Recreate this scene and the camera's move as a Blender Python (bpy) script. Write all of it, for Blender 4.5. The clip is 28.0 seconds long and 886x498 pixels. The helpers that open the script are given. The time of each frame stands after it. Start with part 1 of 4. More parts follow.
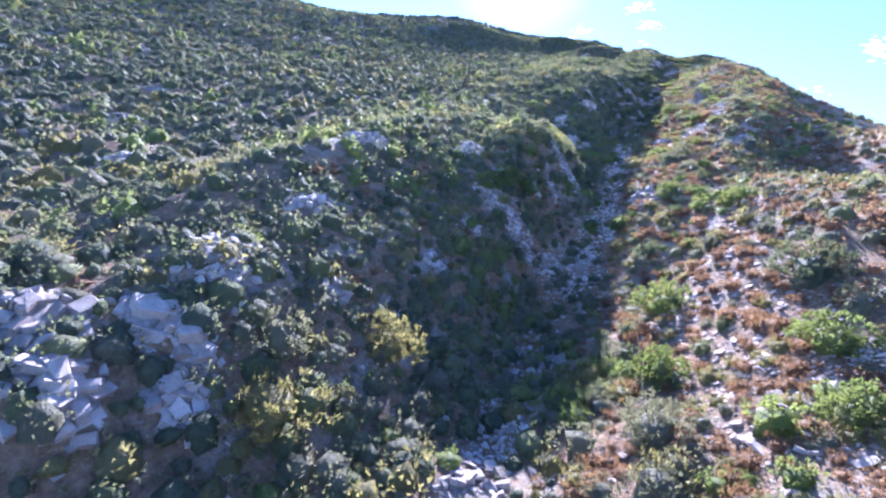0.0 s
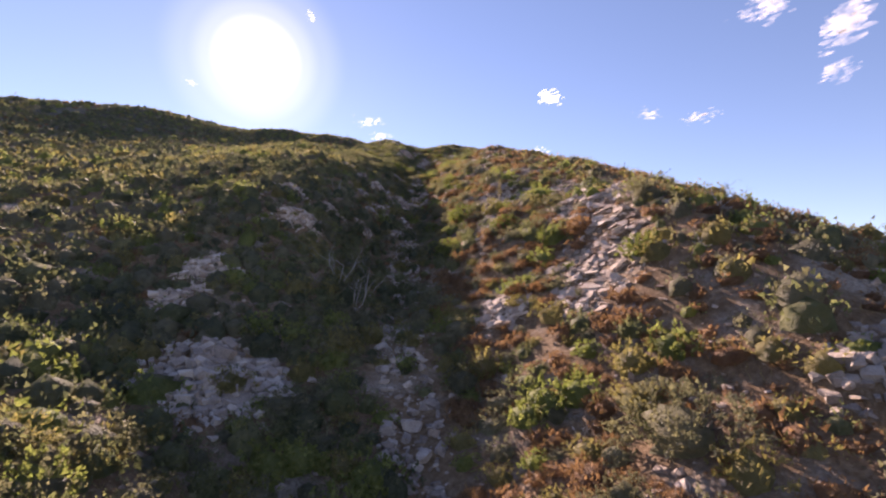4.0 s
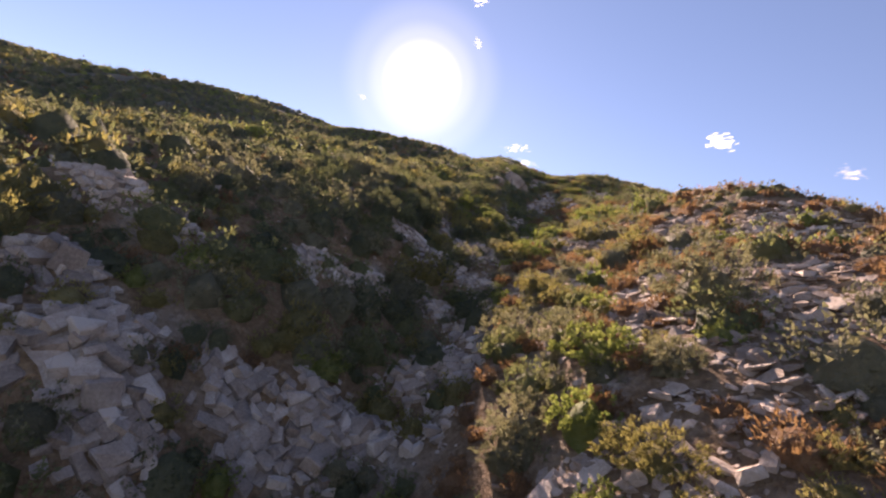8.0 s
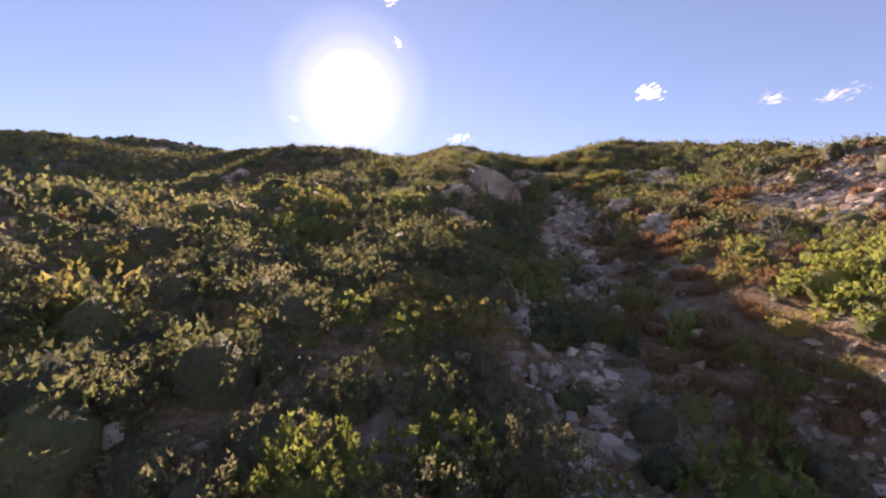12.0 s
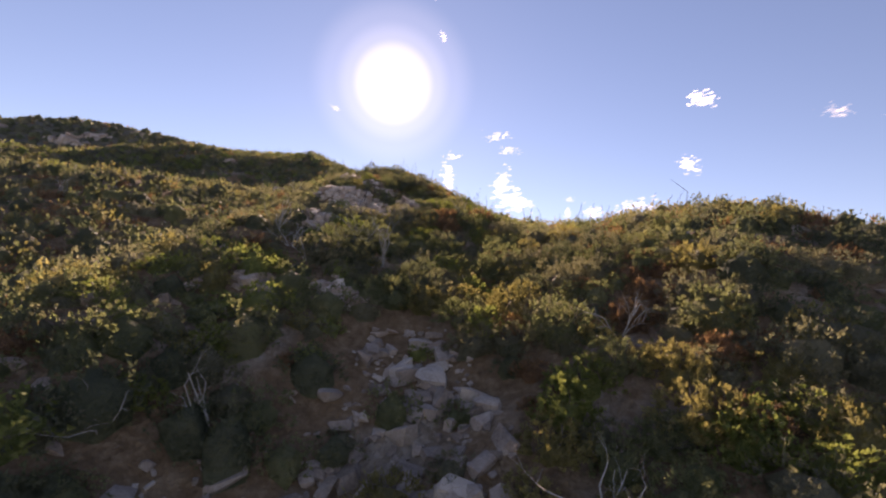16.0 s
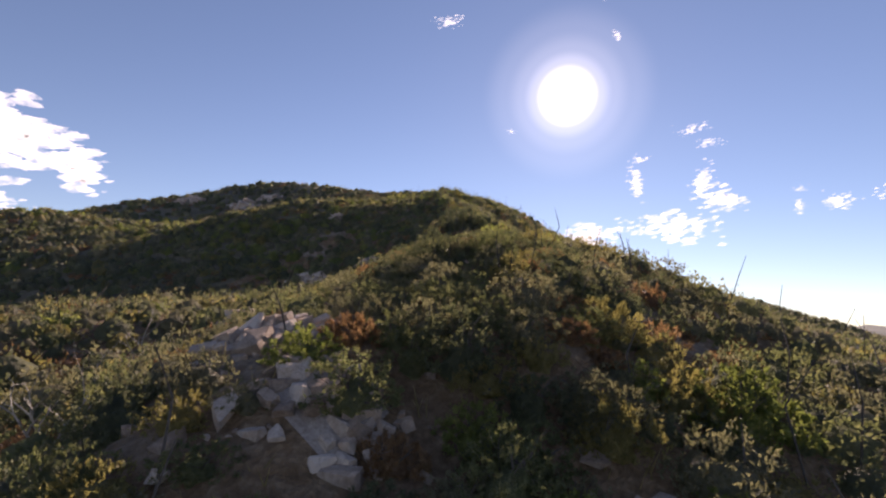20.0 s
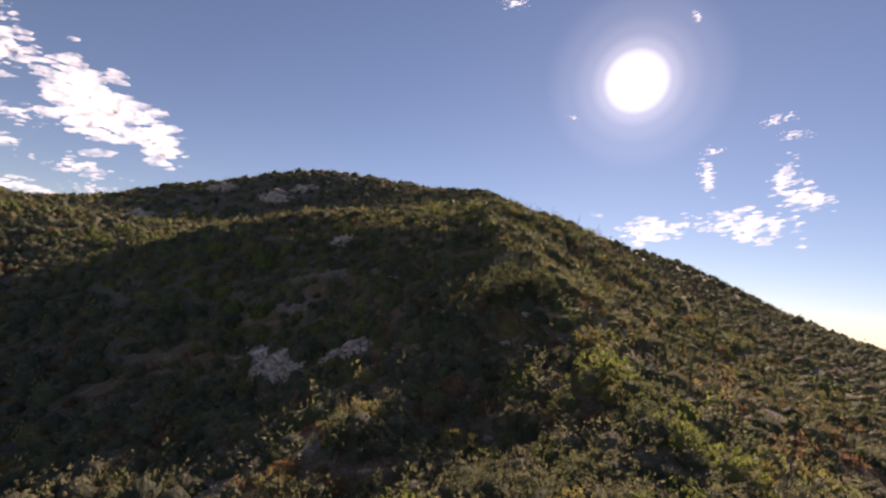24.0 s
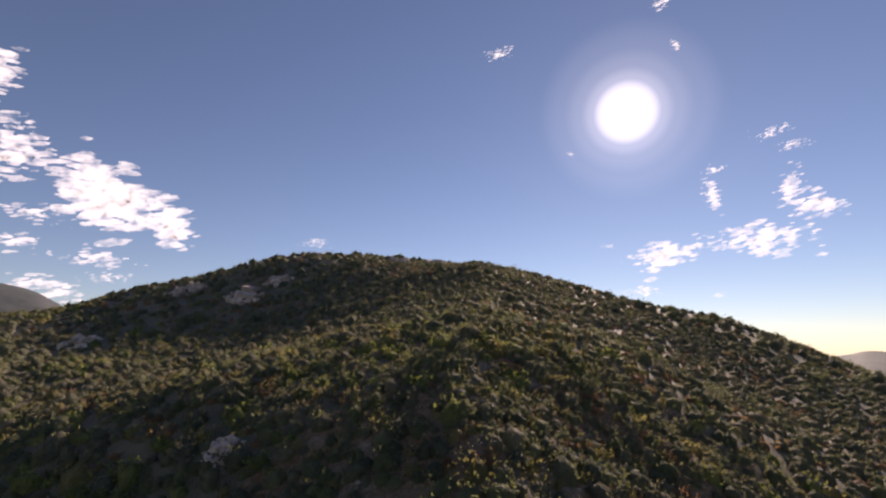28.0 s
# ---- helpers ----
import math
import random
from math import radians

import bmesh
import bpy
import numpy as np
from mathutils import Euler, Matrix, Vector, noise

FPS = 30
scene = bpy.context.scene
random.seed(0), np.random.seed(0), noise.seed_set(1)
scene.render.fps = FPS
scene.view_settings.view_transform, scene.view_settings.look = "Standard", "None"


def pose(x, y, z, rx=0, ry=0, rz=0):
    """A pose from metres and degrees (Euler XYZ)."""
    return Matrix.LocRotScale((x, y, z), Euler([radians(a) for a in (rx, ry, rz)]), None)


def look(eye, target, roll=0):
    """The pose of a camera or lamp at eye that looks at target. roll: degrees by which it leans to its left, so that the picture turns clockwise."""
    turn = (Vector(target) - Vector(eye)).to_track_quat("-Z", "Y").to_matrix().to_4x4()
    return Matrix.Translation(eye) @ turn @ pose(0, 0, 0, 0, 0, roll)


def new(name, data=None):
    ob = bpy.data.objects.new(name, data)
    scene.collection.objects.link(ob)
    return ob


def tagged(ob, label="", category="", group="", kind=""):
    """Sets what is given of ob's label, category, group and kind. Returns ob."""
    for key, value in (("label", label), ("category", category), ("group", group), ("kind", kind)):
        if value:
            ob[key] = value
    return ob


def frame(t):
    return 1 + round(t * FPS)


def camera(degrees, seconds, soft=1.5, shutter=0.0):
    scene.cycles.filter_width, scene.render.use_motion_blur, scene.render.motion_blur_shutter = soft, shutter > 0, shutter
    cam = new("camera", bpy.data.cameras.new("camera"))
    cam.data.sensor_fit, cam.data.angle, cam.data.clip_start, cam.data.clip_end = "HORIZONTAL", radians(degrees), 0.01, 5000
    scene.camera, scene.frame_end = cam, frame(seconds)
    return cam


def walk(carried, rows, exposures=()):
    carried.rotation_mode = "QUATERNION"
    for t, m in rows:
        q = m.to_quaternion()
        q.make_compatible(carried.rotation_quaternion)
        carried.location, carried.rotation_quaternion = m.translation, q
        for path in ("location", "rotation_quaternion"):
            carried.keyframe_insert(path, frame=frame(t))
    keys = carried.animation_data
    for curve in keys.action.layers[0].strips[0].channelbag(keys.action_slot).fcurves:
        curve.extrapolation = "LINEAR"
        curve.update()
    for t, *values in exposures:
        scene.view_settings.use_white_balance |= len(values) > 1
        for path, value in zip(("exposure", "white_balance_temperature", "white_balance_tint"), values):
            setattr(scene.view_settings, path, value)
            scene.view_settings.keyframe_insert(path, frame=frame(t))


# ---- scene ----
cam = camera(88.4, 28.0, soft=2.2)

# seconds, place, and turn about x, y and z in degrees
PATH = [
    (0, 0.00, 0.00, 20.00, 81.80, -9.62, 19.39),
    (0.5, 1.64, 6.97, 20.22, 88.94, -8.78, 18.62),
    (1, 1.79, 13.94, 20.61, 91.64, -5.85, 17.11),
    (1.5, 1.28, 20.74, 21.11, 96.77, -3.43, 15.91),
    (2, 0.40, 26.60, 22.80, 98.80, 1.20, 12.80),
    (2.5, -0.23, 32.28, 24.88, 101.13, 5.74, 4.03),
    (4.5, -0.10, 48.77, 31.56, 94.89, -2.77, -11.22),
    (5, 0.91, 54.41, 33.22, 94.06, -5.62, -10.81),
    (5.5, 1.70, 60.16, 35.00, 94.43, -4.67, -9.18),
    (6, 2.42, 65.69, 36.82, 96.09, -1.07, -8.75),
    (6.5, 3.34, 71.01, 38.71, 97.11, 0.29, -8.67),
    (7, 4.42, 75.76, 40.31, 98.06, 0.20, -7.42),
    (7.5, 5.49, 80.03, 41.89, 98.63, -4.91, -1.63),
    (8, 6.08, 83.98, 43.41, 98.12, -12.60, 5.60),
    (8.5, 6.01, 87.58, 44.76, 97.76, -9.58, 9.57),
    (9, 5.61, 90.85, 45.97, 98.09, -4.72, 6.30),
    (9.5, 5.30, 94.05, 46.94, 98.50, -4.23, 5.44),
    (10, 5.01, 97.07, 48.01, 98.48, -3.99, 5.08),
    (10.5, 4.81, 99.89, 48.87, 98.04, -3.24, 5.30),
    (11, 4.51, 102.69, 49.58, 98.24, -1.03, 4.36),
    (11.5, 4.48, 105.62, 50.69, 98.80, -0.01, 3.72),
    (13.5, 6.31, 119.36, 57.93, 94.93, 0.87, 1.35),
    (14, 7.37, 122.75, 59.61, 94.68, -0.39, 1.76),
    (14.5, 8.47, 125.75, 60.90, 94.77, -2.01, 2.90),
    (15, 9.16, 128.52, 61.98, 95.07, -2.19, 4.11),
    (15.5, 9.76, 131.38, 62.86, 95.37, -1.05, 5.04),
    (16, 10.50, 134.12, 63.73, 97.73, -3.96, 6.59),
    (16.5, 11.02, 136.62, 64.71, 99.90, -6.01, 11.24),
    (17, 11.35, 138.86, 65.64, 100.17, -5.40, 14.66),
    (17.5, 11.29, 140.91, 66.55, 96.86, -3.30, 18.83),
    (18, 10.94, 143.04, 67.41, 95.20, -1.76, 22.77),
    (18.5, 10.54, 145.22, 68.27, 93.45, -3.40, 26.09),
    (19, 9.94, 147.20, 68.95, 93.70, -3.18, 27.57),
    (19.5, 9.11, 149.37, 69.71, 96.35, -3.48, 28.08),
    (20, 8.18, 151.31, 70.37, 98.62, -2.78, 30.05),
    (20.5, 7.18, 153.00, 70.97, 101.79, -1.00, 32.21),
    (21, 6.35, 154.27, 71.60, 103.89, 2.90, 31.51),
    (21.5, 5.86, 155.10, 72.35, 103.79, 2.83, 30.91),
    (23.5, 3.42, 160.08, 75.26, 96.43, -6.43, 33.46),
    (24, 2.42, 161.38, 75.92, 96.25, -6.68, 36.22),
    (24.5, 1.09, 162.18, 76.59, 96.53, 0.58, 33.43),
    (25, 0.04, 163.31, 77.31, 96.84, 4.71, 31.02),
    (25.5, -0.34, 165.01, 78.02, 97.39, 1.90, 30.27),
    (26, -0.61, 166.61, 78.79, 98.09, -0.60, 32.21),
    (26.5, -1.03, 168.10, 79.74, 100.53, -0.37, 32.91),
    (27, -1.00, 169.23, 80.74, 102.75, -2.83, 33.76),
    (27.5, -1.15, 170.18, 81.76, 103.56, -2.05, 35.89),
    (28, -1.10, 170.95, 82.85, 102.19, -0.45, 38.74),
]

# seconds, stops, white balance
EXPOSURES = [(0.0, 2.85, 4700, 26), (1.0, 2.2, 5350, 44), (2.0, 2.0, 5750, 44), (5.0, 1.75, 7550, 32), (11.0, 1.85, 7650, 35), (15.0, 1.65, 8050, 35), (20.0, 1.15, 7250, 30), (24.0, 0.8, 7400, 31), (28.0, 0.68, 7200, 30)]
walk(cam, [(t, pose(x, y, z, rx, ry, rz)) for t, x, y, z, rx, ry, rz in PATH], EXPOSURES)

# ---- sky and sun ----
SUN_AZIMUTH, SUN_HEIGHT = radians(-14.9), radians(26.8)      # azimuth from +y towards +x
SUN_WAY = Vector((math.sin(SUN_AZIMUTH) * math.cos(SUN_HEIGHT), math.cos(SUN_AZIMUTH) * math.cos(SUN_HEIGHT), math.sin(SUN_HEIGHT)))
world = bpy.data.worlds.new("sky")
scene.world = world
world.use_nodes = True
wn = world.node_tree.nodes
sky = wn.new("ShaderNodeTexSky")
sky.sky_type, sky.sun_disc = "NISHITA", False
sky.sun_elevation, sky.sun_rotation = SUN_HEIGHT, SUN_AZIMUTH
sky.altitude, sky.air_density, sky.dust_density, sky.ozone_density = 800, 0.97, 0.05, 2.7
wn["Background"].inputs["Strength"].default_value = 0.06
world.node_tree.links.new(sky.outputs["Color"], wn["Background"].inputs["Color"])

sun_data = bpy.data.lights.new("sun", "SUN")
sun_data.energy, sun_data.angle, sun_data.color = 4.3, radians(0.5), (1.0, 0.9, 0.77)
sun = new("sun", sun_data)
sun.matrix_world = look((0, 0, 200), Vector((0, 0, 200)) - SUN_WAY)


# ---- materials ----
def shader(name):
    m = bpy.data.materials.new(name)
    m.use_nodes = True
    return m, m.node_tree.nodes, m.node_tree.links


def ramp(nodes, stops):
    r = nodes.new("ShaderNodeValToRGB")
    e = r.color_ramp.elements
    while len(e) < len(stops):
        e.new(0.5)
    for k, (at, colour) in zip(e, stops):
        k.position, k.color = at, (*colour, 1)
    return r


def noise_node(nodes, links, scale, detail=4.0, rough=0.6, source=None):
    n = nodes.new("ShaderNodeTexNoise")
    n.inputs["Scale"].default_value, n.inputs["Detail"].default_value, n.inputs["Roughness"].default_value = scale, detail, rough
    if source:
        links.new(source, n.inputs["Vector"])
    return n


def mathed(nodes, links, op, a, b):
    n = nodes.new("ShaderNodeMath")
    n.operation = op
    for k, v in ((0, a), (1, b)):
        if isinstance(v, (int, float)):
            n.inputs[k].default_value = v
        else:
            links.new(v, n.inputs[k])
    return n.outputs[0]


def mixed(nodes, links, kind, factor, a, b):
    n = nodes.new("ShaderNodeMix")
    n.data_type, n.blend_type = "RGBA", kind
    for key, v in ((0, factor), (6, a), (7, b)):
        if isinstance(v, (int, float)):
            n.inputs[key].default_value = v
        elif isinstance(v, tuple):
            n.inputs[key].default_value = (*v, 1)
        else:
            links.new(v, n.inputs[key])
    return n.outputs[2]


def soil_material():
    """Dry granite soil: ochre earth, paler grit, dark litter, fine stones as relief."""
    m, n, l = shader("soil")
    p = n["Principled BSDF"]
    at = n.new("ShaderNodeNewGeometry").outputs["Position"]
    broad = noise_node(n, l, 0.35, 5, 0.6, at)
    fine = noise_node(n, l, 5.0, 6, 0.7, at)
    grit = n.new("ShaderNodeTexVoronoi")
    grit.inputs["Scale"].default_value = 13.0
    l.new(mixed(n, l, "ADD", 0.25, at, fine.outputs["Color"]), grit.inputs["Vector"])
    earth = ramp(n, [(0.28, (0.12, 0.075, 0.042)), (0.5, (0.21, 0.135, 0.08)), (0.75, (0.33, 0.24, 0.16))])
    l.new(fine.outputs["Fac"], earth.inputs["Fac"])
    pale = ramp(n, [(0.0, (0.22, 0.18, 0.14)), (1.0, (0.46, 0.41, 0.36))])
    l.new(grit.outputs["Color"], pale.inputs["Fac"])
    mask = ramp(n, [(0.52, (0, 0, 0)), (0.72, (1, 1, 1))])
    l.new(broad.outputs["Fac"], mask.inputs["Fac"])
    c = mixed(n, l, "MIX", mask.outputs["Color"], earth.outputs["Color"], pale.outputs["Color"])
    l.new(c, p.inputs["Base Color"])
    p.inputs["Roughness"].default_value, p.inputs["Specular IOR Level"].default_value = 0.95, 0.15
    bump = n.new("ShaderNodeBump")
    bump.inputs["Strength"].default_value, bump.inputs["Distance"].default_value = 0.9, 0.12
    height = mathed(n, l, "ADD", fine.outputs["Fac"], mathed(n, l, "MULTIPLY", grit.outputs["Distance"], 0.3))
    l.new(height, bump.inputs["Height"])
    l.new(bump.outputs["Normal"], p.inputs["Normal"])
    return m


def rock_material(name, dark, mid, light):
    """Weathered granite: pinkish cream with stains, grain and fine cracks; each stone a little different."""
    m, n, l = shader(name)
    p = n["Principled BSDF"]
    at = n.new("ShaderNodeNewGeometry")
    patch = noise_node(n, l, 1.6, 5, 0.65, at.outputs["Position"])
    grain = noise_node(n, l, 22.0, 5, 0.7, at.outputs["Position"])
    tone = ramp(n, [(0.3, dark), (0.5, mid), (0.68, light)])
    mix = mathed(n, l, "ADD", mathed(n, l, "MULTIPLY", patch.outputs["Fac"], 0.6), mathed(n, l, "MULTIPLY", grain.outputs["Fac"], 0.4))
    own = mathed(n, l, "MULTIPLY", mathed(n, l, "SUBTRACT", n.new("ShaderNodeObjectInfo").outputs["Random"], 0.5), 0.2)
    isle = mathed(n, l, "MULTIPLY", mathed(n, l, "SUBTRACT", at.outputs["Random Per Island"], 0.5), 0.25)
    l.new(mathed(n, l, "ADD", mix, mathed(n, l, "ADD", own, isle)), tone.inputs["Fac"])
    crack = n.new("ShaderNodeTexVoronoi")
    crack.feature = "DISTANCE_TO_EDGE"
    crack.inputs["Scale"].default_value = 2.6
    warp = mixed(n, l, "ADD", 0.35, at.outputs["Position"], patch.outputs["Color"])
    l.new(warp, crack.inputs["Vector"])
    line = ramp(n, [(0.0, (0.4, 0.35, 0.3)), (0.018, (1, 1, 1))])
    l.new(crack.outputs["Distance"], line.inputs["Fac"])
    l.new(mixed(n, l, "MULTIPLY", 0.35, tone.outputs["Color"], line.outputs["Color"]), p.inputs["Base Color"])
    p.inputs["Roughness"].default_value, p.inputs["Specular IOR Level"].default_value = 0.85, 0.25
    bump = n.new("ShaderNodeBump")
    bump.inputs["Strength"].default_value, bump.inputs["Distance"].default_value = 0.7, 0.06
    l.new(mathed(n, l, "ADD", grain.outputs["Fac"], patch.outputs["Fac"]), bump.inputs["Height"])
    l.new(bump.outputs["Normal"], p.inputs["Normal"])
    return m


def leaf_material(name, dark, mid, light, glow=0.4):
    """Leaves: tones by leaf and by plant, and daylight that shines through."""
    m, n, l = shader(name)
    n.remove(n["Principled BSDF"])
    at = n.new("ShaderNodeNewGeometry")
    plant = noise_node(n, l, 0.55, 2, 0.5, at.outputs["Position"])
    own = n.new("ShaderNodeObjectInfo").outputs["Random"]
    f = mathed(n, l, "ADD", mathed(n, l, "MULTIPLY", at.outputs["Random Per Island"], 0.3), mathed(n, l, "MULTIPLY", plant.outputs["Fac"], 0.6))
    f = mathed(n, l, "ADD", f, mathed(n, l, "MULTIPLY", own, 0.12))
    speck = noise_node(n, l, 4.0, 3, 0.7, at.outputs["Position"])
    f = mathed(n, l, "ADD", f, mathed(n, l, "MULTIPLY", mathed(n, l, "SUBTRACT", speck.outputs["Fac"], 0.5), 0.6))
    tone = ramp(n, [(0.15, dark), (0.5, mid), (0.85, light)])
    l.new(f, tone.inputs["Fac"])
    d, t, g = n.new("ShaderNodeBsdfDiffuse"), n.new("ShaderNodeBsdfTranslucent"), n.new("ShaderNodeBsdfGlossy")
    l.new(tone.outputs["Color"], d.inputs["Color"])
    l.new(mixed(n, l, "MULTIPLY", 1.0, tone.outputs["Color"], (1.2, 1.2, 0.9)), t.inputs["Color"])
    g.inputs["Roughness"].default_value = 0.45
    tufts = noise_node(n, l, 14.0, 4, 0.65, at.outputs["Position"])
    relief = n.new("ShaderNodeBump")
    relief.inputs["Strength"].default_value, relief.inputs["Distance"].default_value = 0.8, 0.14
    l.new(tufts.outputs["Fac"], relief.inputs["Height"])
    for s in (d, t, g):
        l.new(relief.outputs["Normal"], s.inputs["Normal"])
    a, b = n.new("ShaderNodeMixShader"), n.new("ShaderNodeMixShader")
    a.inputs[0].default_value, b.inputs[0].default_value = glow, 0.02
    l.new(d.outputs[0], a.inputs[1])
    l.new(t.outputs[0], a.inputs[2])
    l.new(a.outputs[0], b.inputs[1])
    l.new(g.outputs[0], b.inputs[2])
    l.new(b.outputs[0], n["Material Output"].inputs["Surface"])
    return m


def bark_material(name, dark, light, scale=14.0):
    m, n, l = shader(name)
    p = n["Principled BSDF"]
    at = n.new("ShaderNodeNewGeometry")
    t = noise_node(n, l, scale, 6, 0.7, at.outputs["Position"])
    c = ramp(n, [(0.3, dark), (0.7, light)])
    l.new(t.outputs["Fac"], c.inputs["Fac"])
    l.new(c.outputs["Color"], p.inputs["Base Color"])
    p.inputs["Roughness"].default_value = 0.85
    return m


def glow_material(name, colour, strength, light_through=0.0):
    m, n, l = shader(name)
    n.remove(n["Principled BSDF"])
    e = n.new("ShaderNodeEmission")
    e.inputs["Color"].default_value, e.inputs["Strength"].default_value = (*colour, 1), strength
    if light_through:
        at = n.new("ShaderNodeNewGeometry")
        soft = noise_node(n, l, 0.016, 4, 0.6, at.outputs["Position"])
        c = ramp(n, [(0.34, (0, 0, 0)), (0.7, (1, 1, 1))])
        l.new(soft.outputs["Fac"], c.inputs["Fac"])
        clear, mix = n.new("ShaderNodeBsdfTransparent"), n.new("ShaderNodeMixShader")
        l.new(mathed(n, l, "MULTIPLY", c.outputs["Color"], light_through), mix.inputs[0])
        l.new(clear.outputs[0], mix.inputs[1])
        l.new(e.outputs[0], mix.inputs[2])
        l.new(mix.outputs[0], n["Material Output"].inputs["Surface"])
    else:
        l.new(e.outputs[0], n["Material Output"].inputs["Surface"])
    return m


soil = soil_material()
far_scrub = bark_material("far_scrub", (0.058, 0.054, 0.032), (0.165, 0.132, 0.08), 0.4)
# far hills, darker and bluer: the haze of distance is put into the colour
distance_tint = bark_material("distance_tint", (0.025, 0.034, 0.036), (0.07, 0.08, 0.078), 0.02)
pale_rock = rock_material("pale_rock", (0.24, 0.175, 0.135), (0.44, 0.345, 0.28), (0.62, 0.52, 0.44))
grey_rock = rock_material("grey_rock", (0.18, 0.14, 0.115), (0.34, 0.275, 0.235), (0.5, 0.43, 0.375))
LEAVES = {
    "bright": leaf_material("bright_leaves", (0.1, 0.12, 0.035), (0.19, 0.22, 0.065), (0.3, 0.31, 0.11), 0.55),
    "green": leaf_material("green_leaves", (0.09, 0.1, 0.05), (0.165, 0.178, 0.085), (0.26, 0.25, 0.13), 0.52),
    "olive": leaf_material("olive_leaves", (0.11, 0.108, 0.066), (0.2, 0.188, 0.12), (0.31, 0.28, 0.185), 0.5),
    "dark": leaf_material("dark_leaves", (0.065, 0.076, 0.046), (0.12, 0.13, 0.075), (0.19, 0.19, 0.11), 0.48),
    "gold": leaf_material("gold_leaves", (0.15, 0.132, 0.05), (0.26, 0.222, 0.09), (0.38, 0.32, 0.15), 0.55),
    "russet": leaf_material("russet_twigs", (0.15, 0.085, 0.05), (0.275, 0.155, 0.085), (0.4, 0.255, 0.15), 0.5),
}
bark = bark_material("bark", (0.06, 0.05, 0.04), (0.17, 0.14, 0.11))
dead_wood = bark_material("dead_wood", (0.2, 0.18, 0.16), (0.45, 0.42, 0.38))
burnt_wood = bark_material("burnt_wood", (0.03, 0.026, 0.022), (0.12, 0.1, 0.085))
straw = leaf_material("straw", (0.16, 0.12, 0.05), (0.32, 0.25, 0.12), (0.5, 0.42, 0.24), 0.35)

# ---- the slope ----
X_NODES = np.array([-320, -200, -130, -90, -60, -50, -40, -33, -26, -22, -18, -12, -7, -3, 0.5, 4, 8, 12, 17, 24, 36, 60, 100, 180, 320.0])
Y_NODES = np.array([-80, -20, 10, 30, 45, 60, 75, 90, 105, 120, 135, 150, 165, 172, 180, 190, 200, 212, 225, 260, 310, 400, 520.0])
HEIGHTS_FOOT = [
    (-0.9, -4.1, -6.0, -6.6, -6.6, -6.4, -6.0, -5.6, -5.2, -4.9, -4.7, -4.4, -4.2, -4.2, -4.4, -4.6, -4.9, -5.4, -6.0, -7.1, -9.0, -13.2, -20.9, -37.9, -69.4),
    (21.2, 15.4, 11.8, 9.7, 8.1, 7.7, 7.4, 7.4, 7.4, 7.4, 7.4, 7.3, 7.3, 7.4, 7.7, 8.0, 8.4, 8.8, 9.0, 8.8, 7.5, 3.5, -4.6, -22.3, -54.3),
    (32.7, 25.4, 21.0, 18.3, 16.1, 15.3, 14.8, 14.5, 14.6, 14.8, 15.3, 14.9, 11.4, 11.0, 11.8, 13.3, 15.2, 16.8, 18.0, 18.0, 16.0, 11.7, 3.4, -14.5, -46.6),
]
HEIGHTS_GULLY = [
    (40.7, 32.4, 27.5, 24.6, 22.1, 21.3, 20.6, 20.4, 20.7, 21.4, 22.7, 20.0, 17.0, 13.2, 14.1, 16.1, 20.5, 23.4, 24.2, 24.3, 22.3, 17.3, 8.7, -9.4, -41.2),
    (47.0, 37.9, 32.8, 29.6, 27.3, 26.6, 25.9, 25.7, 25.9, 26.2, 26.6, 26.3, 26.9, 22.3, 20.9, 23.6, 24.9, 25.7, 25.5, 31.1, 27.2, 21.6, 12.6, -5.5, -36.9),
    (53.6, 43.9, 38.4, 35.0, 32.7, 32.1, 31.6, 31.3, 31.1, 31.0, 30.7, 29.6, 28.2, 27.6, 27.9, 28.2, 30.5, 33.6, 33.6, 32.3, 31.2, 25.9, 16.6, -1.5, -32.4),
]
HEIGHTS_LOWER = [
    (60.5, 50.5, 44.5, 40.7, 38.1, 37.5, 37.0, 36.7, 36.6, 36.4, 36.3, 36.3, 37.0, 35.0, 31.5, 33.3, 36.2, 38.1, 40.0, 38.1, 35.6, 29.9, 20.5, 2.6, -27.7),
    (67.5, 57.8, 51.1, 46.6, 43.6, 42.8, 42.3, 42.1, 42.2, 42.5, 43.0, 44.0, 44.4, 42.9, 41.0, 38.4, 41.9, 44.0, 45.7, 45.0, 40.2, 33.9, 24.5, 6.8, -22.7),
    (74.5, 65.9, 57.9, 52.7, 49.2, 48.3, 47.8, 47.7, 48.0, 48.4, 49.1, 49.7, 49.5, 49.2, 48.6, 46.8, 47.1, 49.2, 52.0, 49.7, 45.7, 38.5, 28.5, 11.2, -17.6),
]
